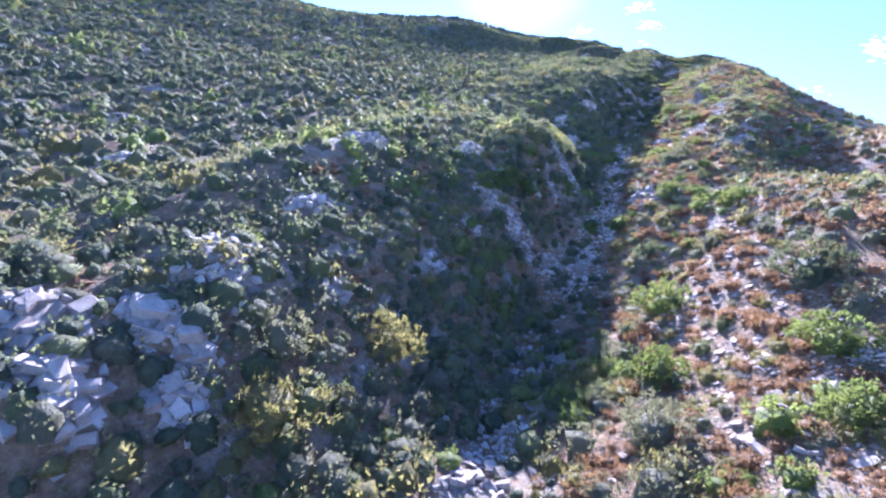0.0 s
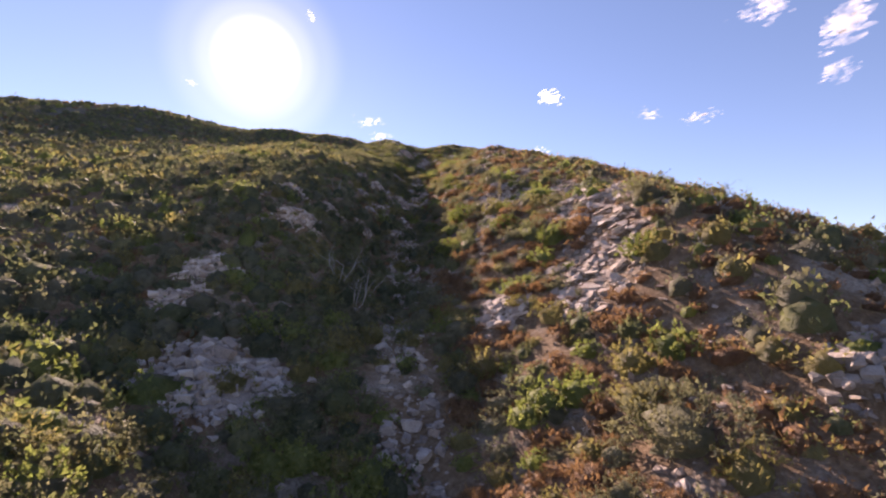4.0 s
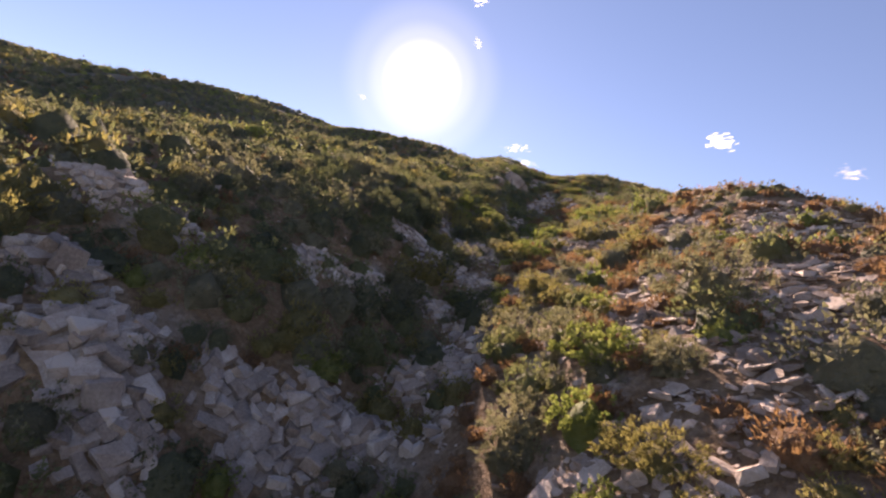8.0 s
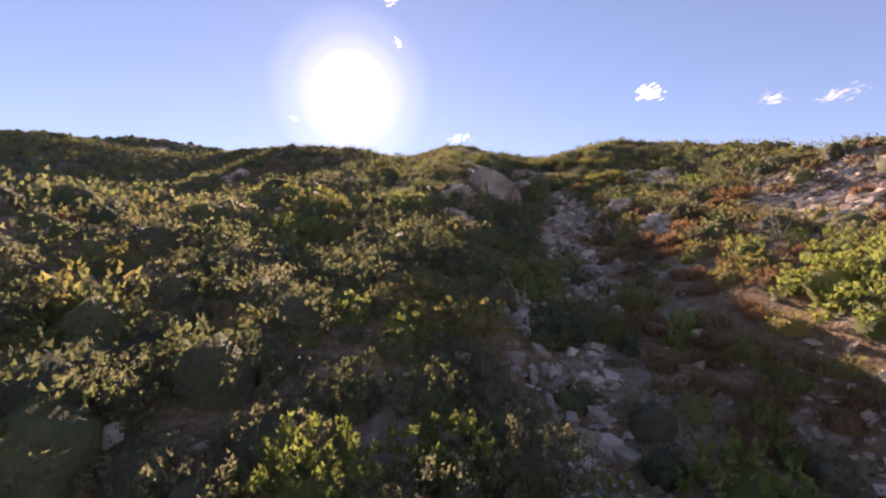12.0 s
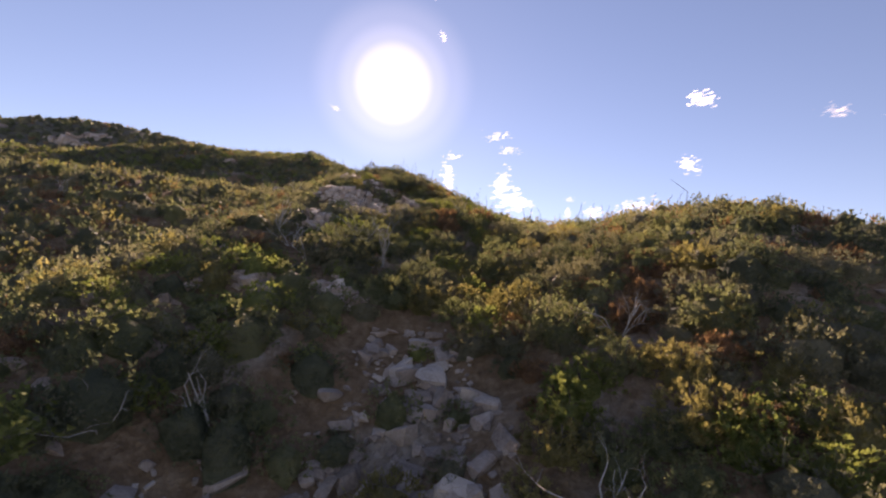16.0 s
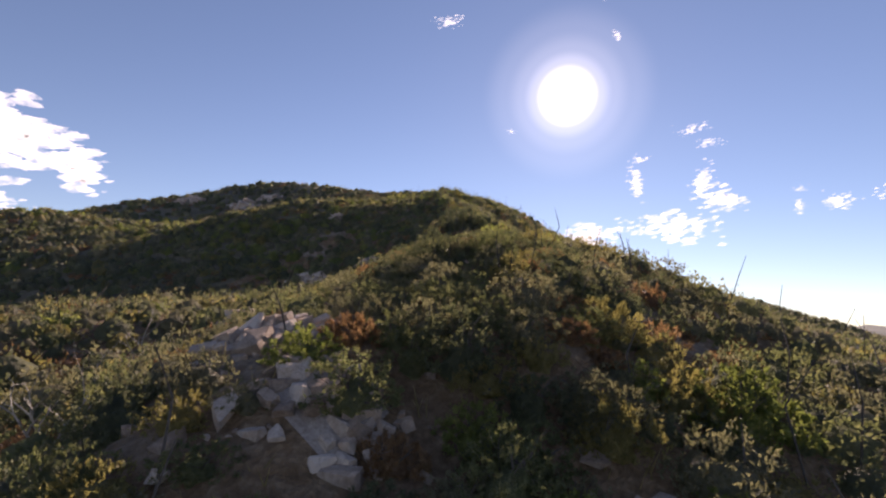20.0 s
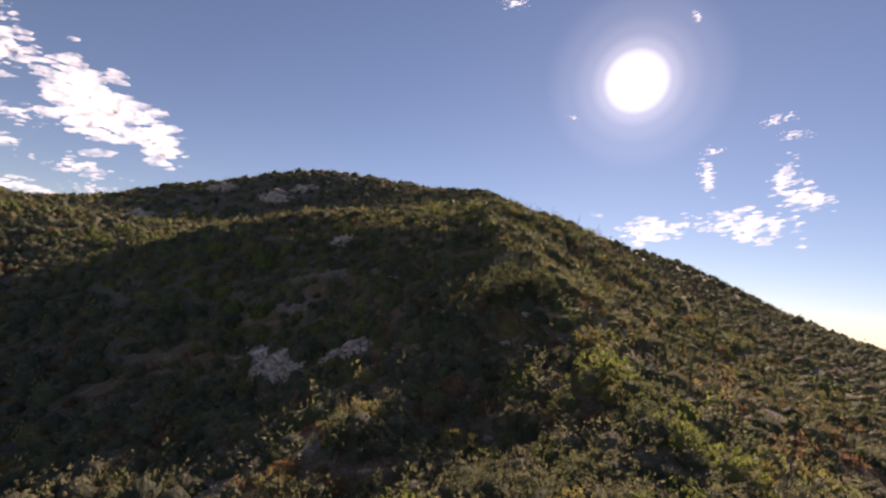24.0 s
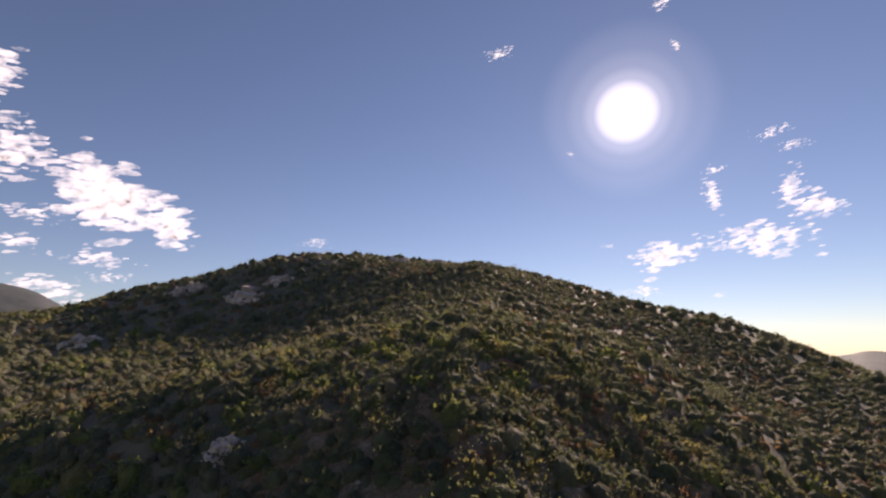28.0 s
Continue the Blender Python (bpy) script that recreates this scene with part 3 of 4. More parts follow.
CLOUDS_REST = [(-83.3, 17.4, 6.4, 4.3), (-75.4, 15.2, 12.1, 7.1), (-69.7, 13.4, 5.7, 5.0), (-80.9, 12.4, 10.7, 1.8), (-84.4, 20.2, 6.4, 2.1), (-75.5, 8.7, 7.8, 2.1), (-82.1, 9.5, 7.1, 2.1),
               (-74.0, 6.9, 5.0, 1.1), (-78.8, 5.6, 6.4, 2.8), (-53.7, 12.6, 4.3, 1.3), (-85.7, 23.9, 4.3, 4.3), (34.5, 21.3, 2.8, 1.6), (40.0, 20.1, 4.6, 1.6), (46.8, 29.2, 5.0, 3.4), (53.0, 25.5, 4.5, 4.0), (52.0, 21.5, 3.5, 2.2)]
for n, (bearing, up, wide, deep) in enumerate(CLOUDS_EAST + CLOUDS_REST):
    r = np.random.default_rng(500 + n)
    away = 3600.0
    way = np.array([math.sin(radians(bearing)) * math.cos(radians(up)), math.cos(radians(bearing)) * math.cos(radians(up)), math.sin(radians(up))])
    side = np.array([math.cos(radians(bearing)), -math.sin(radians(bearing)), 0])
    rise = np.cross(side, way)
    w, h = away * radians(wide) / 2, away * radians(deep) / 2
    lean = r.uniform(-0.5, 0.5)
    lumps = []
    for k in range(int(44 + wide * deep * 1.6)):
        u, v = r.normal(0, 0.42), r.normal(0, 0.42)
        size = min(w, h) * r.uniform(0.06, 0.26) * max(0.25, 1 - abs(u) * 0.6)
        v0, f0 = lumpy(BALL2 if wide > 3 else BALL1, 0.9, n * 40 + k)
        at = side * u * w + rise * (v + lean * u) * h
        v0 = v0 @ np.array([side * 1.9 + rise * 0.3, way * 0.8, rise * 0.6]) * size + at
        lumps.append((v0, f0))
    v0, f0 = joined(lumps)
    cloud = new("cloud", mesh_of("cloud", v0, f0, thin_cloud_mat if bearing > 33 else cloud_mat, True))
    cloud.location = Vector((0, 100, 60)) + Vector(way) * away
    tagged(cloud, "small ragged white fair-weather cloud" if wide < 6 else "broad ragged white cloud in blue sky", "cloud", "clouds", "structure")


# ---- stones ----
def stone_shape(seed, flat, box=0.55, points=13):
    """An angular broken block: the hull of some points in a flattened box."""
    r = np.random.default_rng(seed)
    bm = bmesh.new()
    for k in range(points):
        p = r.uniform(-1, 1, 3)
        p = np.sign(p) * np.abs(p) ** box
        bm.verts.new((p[0], p[1] * 0.8, p[2] * flat))
    out = bmesh.ops.convex_hull(bm, input=bm.verts)
    bmesh.ops.delete(bm, geom=[v for v in bm.verts if not v.link_faces], context="VERTS")
    bmesh.ops.triangulate(bm, faces=bm.faces)
    bm.verts.index_update()
    return arrays(bm)


CHUNKS = [stone_shape(260 + k, 0.7, 0.3, 24) for k in range(8)]
SLABS = [stone_shape(100 + k, 0.3, 0.45, 18) for k in range(8)]
BLOCKS = [stone_shape(200 + k, 0.62, 0.5, 16) for k in range(8)]
SLAB_MESHES = [mesh_of("stone", *s, pale_rock) for s in SLABS]
BLOCK_MESHES = [mesh_of("block", *s, grey_rock) for s in BLOCKS]
CHUNK_MESHES = [mesh_of("block", *s, pale_rock) for s in CHUNKS]
GREY_CHUNK_MESHES = [mesh_of("block", *s, grey_rock) for s in CHUNKS]


def turned(tilt_x, tilt_y, spin):
    return np.array(Euler((tilt_x, tilt_y, spin)).to_matrix())


def gradient(x, y, e=0.6):
    """Rise of the slope along x and y, on arrays."""
    return (slope_at(x + e, y) - slope_at(x - e, y)) / (2 * e), (slope_at(x, y + e) - slope_at(x, y - e)) / (2 * e)


def slope_turn(dx, dy, spin, rough, r):
    """Turn of a flat stone lying on the slope."""
    up = Vector((-dx * 0.7 + r.normal(0, rough), -dy * 0.7 + r.normal(0, rough), 1)).normalized()
    return up.to_track_quat("Z", "Y").to_matrix() @ Euler((0, 0, spin)).to_matrix()


def stones_in(patch, per_metre, low, high, r, bias=2.3):
    """Places and sizes of stones scattered in one patch."""
    px0, py0, rx, ry = patch
    count = int(math.pi * rx * ry * per_metre)
    a, q = r.uniform(0, 2 * math.pi, count), np.sqrt(r.uniform(0, 1, count)) * r.normal(1, 0.12, count)
    size = low * (high / low) ** (r.uniform(0, 1, count) ** bias)
    return px0 + rx * q * np.cos(a), py0 + ry * q * np.sin(a), size, 0 * size


def blocks_in(patch, gap, turn, r):
    """Places, sizes and lift of blocks that stand packed along two joint directions."""
    px0, py0, rx, ry = patch
    n = int(1.6 * max(rx, ry) / gap) + 1
    u, v = np.meshgrid(np.arange(-n, n + 1) * gap, np.arange(-n, n + 1) * gap * 0.8)
    v = v + 0.4 * gap * (np.round(u / gap) % 2)
    u, v = u.ravel() + r.uniform(-0.25, 0.25, u.size) * gap, v.ravel() + r.uniform(-0.25, 0.25, u.size) * gap
    x, y = u * math.cos(turn) - v * math.sin(turn), u * math.sin(turn) + v * math.cos(turn)
    q = np.hypot(x / rx, y / ry) + r.normal(0, 0.13, x.size)
    keep = (q < 1.1) & (r.uniform(0, 1, x.size) < 0.9)
    x, y, q = x[keep], y[keep], np.clip(q[keep], 0, 1)
    size = gap * 0.6 * r.uniform(0.7, 1.3, x.size) * np.where(r.uniform(0, 1, x.size) < 0.12, 1.45, 1.0) * (1.1 - 0.45 * q**3)
    return px0 + x, py0 + y, size, min(rx, ry) * 0.1 * (1 - q * q) * r.uniform(0.0, 1.6, x.size)


def rocky_thing(name, label, category, group, patch, per_metre, low, high, keep, shapes, meshes, piece, mat, seed, sink, rough, jointed=False):
    """A patch of stones: the biggest are parts of their own, the rest is joined."""
    r = np.random.default_rng(seed)
    base = new(name)
    base.location = (patch[0], patch[1], float(ground_z(np.array([patch[0]]), np.array([patch[1]]))[0]))
    tagged(base, label, category, group)
    joint = r.uniform(0.2, 0.9)
    x, y, size, lift = blocks_in(patch, high, joint, r) if jointed else stones_in(patch, per_metre, low, high, r)
    order = np.argsort(-size)
    z = ground_z(x, y)
    gx0, gy0 = gradient(x, y)
    small = []
    for n, k in enumerate(order):
        m = slope_turn(gx0[k], gy0[k], (joint + 1.571 * int(r.integers(4)) + r.normal(0, 0.16)) if jointed else r.uniform(0, 6.3), rough, r)
        s = size[k] * np.array([r.uniform(0.8, 1.5), r.uniform(0.7, 1.15), r.uniform(0.6, 1.3)])
        at = np.array([x[k], y[k], z[k] + lift[k] + size[k] * sink])
        which = int(r.integers(len(shapes)))
        if n < keep:
            ob = part(piece, meshes[which], base)
            ob.matrix_basis = Matrix.LocRotScale(Vector(at) - base.location, m.to_quaternion(), Vector(s))
        else:
            v, f = shapes[which]
            small.append(((v * s) @ np.array(m).T + at - np.array(base.location), f))
    if small:
        tagged(part("rubble", mesh_of("rubble", *joined(small), mat), base), kind="stuff")
    return base


for n, patch in enumerate(TALUS):
    low_slope = patch[1] < 50
    rocky_thing("talus", "loose talus of pale angular granite slabs on the slope", "rubble", "talus patches", patch, 26 if low_slope else 40 if patch[1] < 70 else 46, 0.04, 0.22 if low_slope else 0.36 if patch[1] < 70 else 0.25, 30, SLABS, SLAB_MESHES, "stone", pale_rock, 900 + n, 0.1, 0.3)
for n, patch in enumerate(SCREE):
    rocky_thing("scree", "grey-pink scree of small broken stones in the gully bed", "rubble", "scree patches", patch, 24 if 28 < patch[1] < 70 else 34, 0.04, 0.25, 20, BLOCKS, BLOCK_MESHES, "stone", grey_rock, 1000 + n, 0.15, 0.3)
for n, patch in enumerate(BEDROCK):
    rocky_thing("rock_outcrop", "fractured pale granite outcrop breaking through the steep bank", "rock", "rock outcrops", patch, 0, 0, 0.27 if patch[1] > 26 else 0.4, 40, CHUNKS, GREY_CHUNK_MESHES, "block", grey_rock, 1100 + n, -0.25, 0.28, True)
for n, patch in enumerate(LEDGES):
    rocky_thing("rock_ledge", "broken ledge of jointed whitish granite blocks among shrubs", "rock", "rock ledges", patch, 0, 0, 0.23, 40, CHUNKS, CHUNK_MESHES, "block", pale_rock, 1200 + n, -0.2, 0.28, True)
for n, patch in enumerate(SUMMIT_ROCKS):
    rocky_thing("summit_rock", "pale boulders crowning the far summit ridge", "rock", "summit rocks", patch, 0, 0, 1.1, 16, CHUNKS, CHUNK_MESHES, "block", pale_rock, 1300 + n, 0.25, 0.3, True)

# slabs that stand out singly: place, half length
for n, (x, y, s) in enumerate([(8.0, 63.4, 0.85), (9.0, 64.2, 0.6), (10.3, 62.2, 0.62), (8.4, 77.4, 0.6), (8.0, 76.1, 0.55), (7.4, 101.0, 0.75), (12.3, 103.7, 0.6), (6.4, 136.7, 0.45),
                               (7.5, 135.8, 0.5), (6.1, 151.6, 0.25), (5.3, 150.0, 0.45), (4.8, 155.1, 0.28), (5.0, 155.4, 0.26), (4.1, 154.3, 0.35), (4.2, 164.4, 0.3), (5.2, 96.1, 0.45),
                               (0.7, 90.4, 0.4), (6.3, 102.9, 0.45), (-4.2, 67.6, 0.35), (-3.3, 65.5, 0.35), (15.4, 146.6, 0.4), (-2.6, 159.3, 0.45)]):
    r = np.random.default_rng(1500 + n)
    s = s * 0.62
    v, f = stone_shape(300 + n, 0.5)
    ob = new("boulder", mesh_of("boulder", v, f, pale_rock))
    ob.matrix_basis = Matrix.LocRotScale((x, y, float(ground_z(np.array([x]), np.array([y]))[0]) + s * 0.22), slope_turn(*(float(g[0]) for g in gradient(np.array([x]), np.array([y]))), r.uniform(0, 6), 0.15, r).to_quaternion(), (s, s, s))
    tagged(ob, "single pale granite slab lying on the slope", "boulder", "single boulders")

# the great fissured boulder under the saddle
v, f = ball(5)
r = np.random.default_rng(77)
lump = np.array([noise.fractal(Vector(p) * 1.2, 0.9, 2.1, 5) for p in v])
ribs = np.array([abs(noise.noise(Vector((p[0] * 2.2 + p[2] * 0.4, p[1] * 1.6, p[2] * 0.25 + 4)))) for p in v])
v = v * (1.12 + 0.16 * lump)[:, None]
for k in range(15):
    way = r.normal(0, 1, 3) * (1, 1, 0.7)
    way /= np.linalg.norm(way)
    v = v - np.maximum(v @ way - r.uniform(0.74, 0.95), 0)[:, None] * way * 0.94
v = v * (1 + 0.05 * lump - 0.24 * np.clip(1 - ribs / 0.055, 0, 1))[:, None]
v[:, 0] = v[:, 0] * (1 - 0.62 * np.clip(-v[:, 2], 0, 1)) + 0.34 * v[:, 2]
v[:, 2] -= 0.35 * np.clip(v[:, 0], 0, 2) ** 2
v = v * np.array([1.62, 1.2, 2.15])
ob = new("great_boulder", mesh_of("great_boulder", v, f, pale_rock))
ob.matrix_basis = pose(5.8, 131.5, float(ground_z(np.array([5.8]), np.array([131.5]))[0]) - 0.4, -14, 0, 12)
tagged(ob, "huge pale pinkish boulder with deep vertical fissures", "boulder")

# stones strewn over the whole slope near the flight
x, y = rng.uniform(-14, 18, 16000), rng.uniform(8, 190, 16000)
keep = value_noise(x, y, 5, 61) + 0.6 * rng.uniform(-1, 1, 16000) > np.where((y < 126) & (x > 1), -0.5, 0.1)
x, y = x[keep], y[keep]
z = ground_z(x, y)
strewn = []
for k in range(len(x)):
    v, f = (SLABS if k % 2 else BLOCKS)[k % 8]
    s = 0.035 + 0.17 * rng.uniform() ** 3
    strewn.append(((v * s) @ turned(rng.normal(0, 0.4), rng.normal(0, 0.4), rng.uniform(0, 6.3)).T + (x[k], y[k], z[k] + s * 0.1), f))
tagged(new("loose_stones", mesh_of("loose_stones", *joined(strewn), pale_rock)), "small pale stones strewn over dry soil between shrubs", "stones", kind="stuff")


# ---- shrubs ----
def blades(at, way, length, width, r):
    """Leaves as pointed slips: from each place along each way."""
    n = len(at)
    across = np.cross(way, r.normal(0, 1, (n, 3)))
    across /= np.linalg.norm(across, axis=1, keepdims=True) + 1e-9
    half = across * (width * 0.5)[:, None]
    v = np.stack([at - half, at + half, at + way * length[:, None]], 1).reshape(-1, 3)
    return v, np.arange(3 * n).reshape(-1, 3)


def shrub_leaves(seed, clumps, each, leaf, height, upright, slim, core=BALL2, inside=0.5):
    """Foliage of a shrub about 1 m in half width: sprays of small leaves in a loose shell round a small dark inside."""
    r = np.random.default_rng(seed)
    v, f = lumpy(core, 0.6, seed, 0.5)
    v = v * (inside, inside, height * inside * 1.1)
    f = f[v[f][:, :, 2].max(1) > -0.1]
    k = np.arange(clumps) + 0.5
    up, turn = 1 - k / clumps * 1.08, k * 2.39996 + r.normal(0, 0.5, clumps)
    flat = np.sqrt(np.clip(1 - up * up, 0, 1))
    out = np.stack([flat * np.cos(turn), flat * np.sin(turn), up], 1)
    reach = 1.04 - 0.5 * r.uniform(0, 1, clumps) ** 1.6 + 0.12 * np.sin(turn * 2 + seed) * flat
    heart = out * reach[:, None] * (1, 1, height)
    own = np.repeat(np.arange(clumps), each)
    n = len(own)
    puff = 0.5 / math.sqrt(clumps)
    at = heart[own] + r.normal(0, puff, (n, 3))
    way = out[own] * 0.7 + r.normal(0, 0.6, (n, 3)) + (0, 0, upright)
    way /= np.linalg.norm(way, axis=1, keepdims=True)
    length = leaf * r.uniform(0.6, 1.35, n)
    at[:, 2] = np.abs(at[:, 2])
    return joined([blades(at - way * length[:, None] * 0.3, way, length, length * slim * r.uniform(0.75, 1.25, n), r), (v, f)])


def rod(a, b, ra, rb, sides=4):
    """A tapered stick from a to b."""
    a, b = np.asarray(a, float), np.asarray(b, float)
    w = (b - a) / (np.linalg.norm(b - a) + 1e-9)
    u = np.cross(w, (0.3, 0.5, 0.81))
    u /= np.linalg.norm(u)
    t = np.cross(w, u)
    k = np.arange(sides) * 2 * math.pi / sides
    ring = np.cos(k)[:, None] * u + np.sin(k)[:, None] * t
    v = np.concatenate([a + ring * ra, b + ring * rb])
    i = np.arange(sides)
    j = (i + 1) % sides
    return v, np.concatenate([np.stack([i, j, j + sides], 1), np.stack([i, j + sides, i + sides], 1)])


def branching(seed, stems, reach, thick, forks=2, spread=0.6):
    """Bare branches: crooked stems that fork."""
    r = np.random.default_rng(seed)
    out = []

    def grow(p, d, length, radius, level):
        for k in range(3):
            d = d + r.normal(0, 0.22, 3)
            d /= np.linalg.norm(d)
            q = p + d * length / 3
            out.append(rod(p, q, radius, radius * 0.75, 3 if level else 4))
            p, radius = q, radius * 0.75
            if level < forks and r.uniform() < 0.8:
                e = d + r.normal(0, 0.6, 3) + (0, 0, 0.1)
                grow(p, e / np.linalg.norm(e), length * r.uniform(0.4, 0.7), radius * 0.8, level + 1)

    for k in range(stems):
        a = r.uniform(0, 6.283)
        d = np.array([math.cos(a) * spread, math.sin(a) * spread, 1.0]) + r.normal(0, 0.15, 3)
        grow(np.array([0.06 * math.cos(a), 0.06 * math.sin(a), -0.05]), d / np.linalg.norm(d), reach * r.uniform(0.7, 1.1), thick, 0)
    return joined(out)


KINDS = ("bright", "green", "olive", "dark", "gold", "russet")
# leaf length, height, lift and slimness of the leaves
SHAPE = {"bright": (0.085, 0.95, 0.25, 0.7), "green": (0.07, 0.95, 0.3, 0.65), "olive": (0.068, 0.9, 0.35, 0.6), "dark": (0.07, 1.0, 0.25, 0.65), "gold": (0.095, 0.85, 0.55, 0.4), "russet": (0.12, 0.7, 0.7, 0.3)}


def foliage_set(first, clumps, each, bigger, wider, core, count, inside):
    return {k: [shrub_leaves(40 * n + m + first, clumps, each, SHAPE[k][0] * bigger, SHAPE[k][1], SHAPE[k][2], min(0.85, SHAPE[k][3] * wider), core, inside) for m in range(count)] for n, k in enumerate(KINDS)}


NEAREST = foliage_set(0, 140, 27, 0.85, 1.0, BALL2, 4, 0.48)
FINE = foliage_set(5, 90, 14, 1.15, 1.05, BALL2, 4, 0.56)
MIDDLE = foliage_set(10, 54, 8, 1.5, 1.15, BALL1, 4, 0.66)
COARSE = foliage_set(20, 25, 3, 2.2, 1.3, BALL1, 3, 0.7)
FAR = foliage_set(30, 15, 2, 2.8, 1.3, BALL1, 3, 0.78)
FOLIAGE = {k: [mesh_of("foliage", *s, LEAVES[k], True) for s in NEAREST[k]] for k in KINDS}
STEMS = [mesh_of("branch", *branching(700 + m, 6, 0.8, 0.035, 1), bark) for m in range(4)]
LABELS = {"bright": "leafy bright green shrub on the stony slope", "green": "dense mid-green chaparral shrub on dry soil", "olive": "grey-olive chaparral shrub with small leaves",
          "dark": "dark green dense shrub on the hillside", "gold": "yellow-green sunlit shrub with dry tips", "russet": "low russet-brown dry buckwheat mound"}

flight = np.array([row[1:4] for row in PATH])
way_y = np.arange(0.0, flight[-1, 1] + 0.1, 0.5)
way_x, way_z = np.interp(way_y, flight[:, 1], flight[:, 0]), np.interp(way_y, flight[:, 1], flight[:, 2])

# large shrubs by kind: place and half width
BIG = {
    "bright": [(-7.5, 36.0, 1.5), (-6.0, 37.2, 1.0), (-8.6, 34.4, 1.1), (6.7, 77.9, 1.25), (4.9, 82.4, 0.8), (8.3, 93.0, 0.85), (9.8, 59.9, 0.8), (11.5, 140.8, 0.55), (13.6, 140.2, 0.42), (6.0, 141.1, 0.45), (5.8, 139.8, 0.45), (4.7, 73.3, 0.9), (8.1, 71.6, 0.9), (8.4, 158.5, 0.8), (4.1, 136.5, 0.6), (10.1, 135.4, 0.5), (13.2, 134.5, 0.7),
               (2.2, 106.6, 0.55), (11.7, 104.7, 0.4), (1.0, 168.5, 0.55), (-5.8, 170.0, 0.5), (3.6, 19.8, 1.2), (4.3, 26.8, 1.7), (7.3, 14.5, 0.9), (8.1, 18.1, 1.3), (8.2, 35.5, 1.1), (4.9, 42.3, 0.9)],
    "olive": [(6.2, 81.0, 1.1), (10.3, 83.6, 1.2), (7.0, 92.0, 0.7), (10.6, 94.5, 1.3), (9.2, 91.9, 0.5), (12.3, 63.3, 1.3), (14.5, 140.4, 0.6), (11.4, 142.9, 0.65), (13.3, 146.8, 0.8), (12.8, 145.6, 0.65), (10.9, 146.5, 0.6), (6.9, 157, 0.5),
              (11.0, 135.6, 0.65), (10.3, 111.2, 0.8), (4.7, 105.3, 0.5), (8.2, 99.9, 0.5), (-13.5, 173.7, 1.0), (-2.1, 171.5, 0.6), (-9.5, 12.8, 1.4), (3.0, 15.3, 1.3), (6.6, 53.6, 1.5)],
    "dark": [(7.1, 82.9, 0.7), (12.0, 78.9, 1.1), (8.7, 144.5, 0.7), (6.4, 145.4, 0.9), (7.1, 134.7, 0.5), (8.8, 112.8, 0.95), (1.3, 106.1, 0.5), (-6.1, 177.0, 1.2), (-5.2, 177.6, 1.0), (3.0, 164.3, 0.5), (8.7, 22.6, 1.6)],
    "gold": [(11.0, 139.7, 0.4), (12.1, 139.3, 0.45), (13.0, 141.6, 0.5), (14.2, 142.4, 0.5), (12.2, 142.2, 0.4), (13.9, 139.2, 0.45), (10.1, 89.7, 0.4), (5.8, 62.6, 0.5), (6.7, 159, 0.7), (3.6, 108.5, 0.6), (1.7, 164.5, 0.4), (-7.3, 17.0, 1.6), (-9.6, 7.3, 1.0), (-8.3, 11.0, 1.8)],
    "green": [(12.6, 140.2, 0.45), (15.6, 144.2, 0.55), (13.1, 145.9, 0.55), (15.2, 147.8, 0.6), (10.3, 148.3, 0.6), (4.8, 135.1, 0.5), (6.3, 41.5, 0.6), (7.3, 44.1, 0.8)],
    "russet": [(6.2, 63.4, 0.6), (6.9, 62.7, 0.6), (10.0, 65.3, 0.8), (10.7, 66.3, 0.6), (9.4, 65.7, 0.5), (6.6, 64.1, 0.5), (7.2, 63.0, 0.45), (6.6, 67.9, 0.5), (7.4, 65.9, 0.5), (7.9, 65.1, 0.5), (4.5, 65.6, 0.4), (4.8, 67.4, 0.4), (8.2, 67.2, 0.5), (5.9, 66.2, 0.45), (9.0, 68.3, 0.5)],
}
plants = []      # x, y, half width, kind
for kind, spots in BIG.items():
    plants += [(x, y, s, kind, True) for x, y, s in spots]


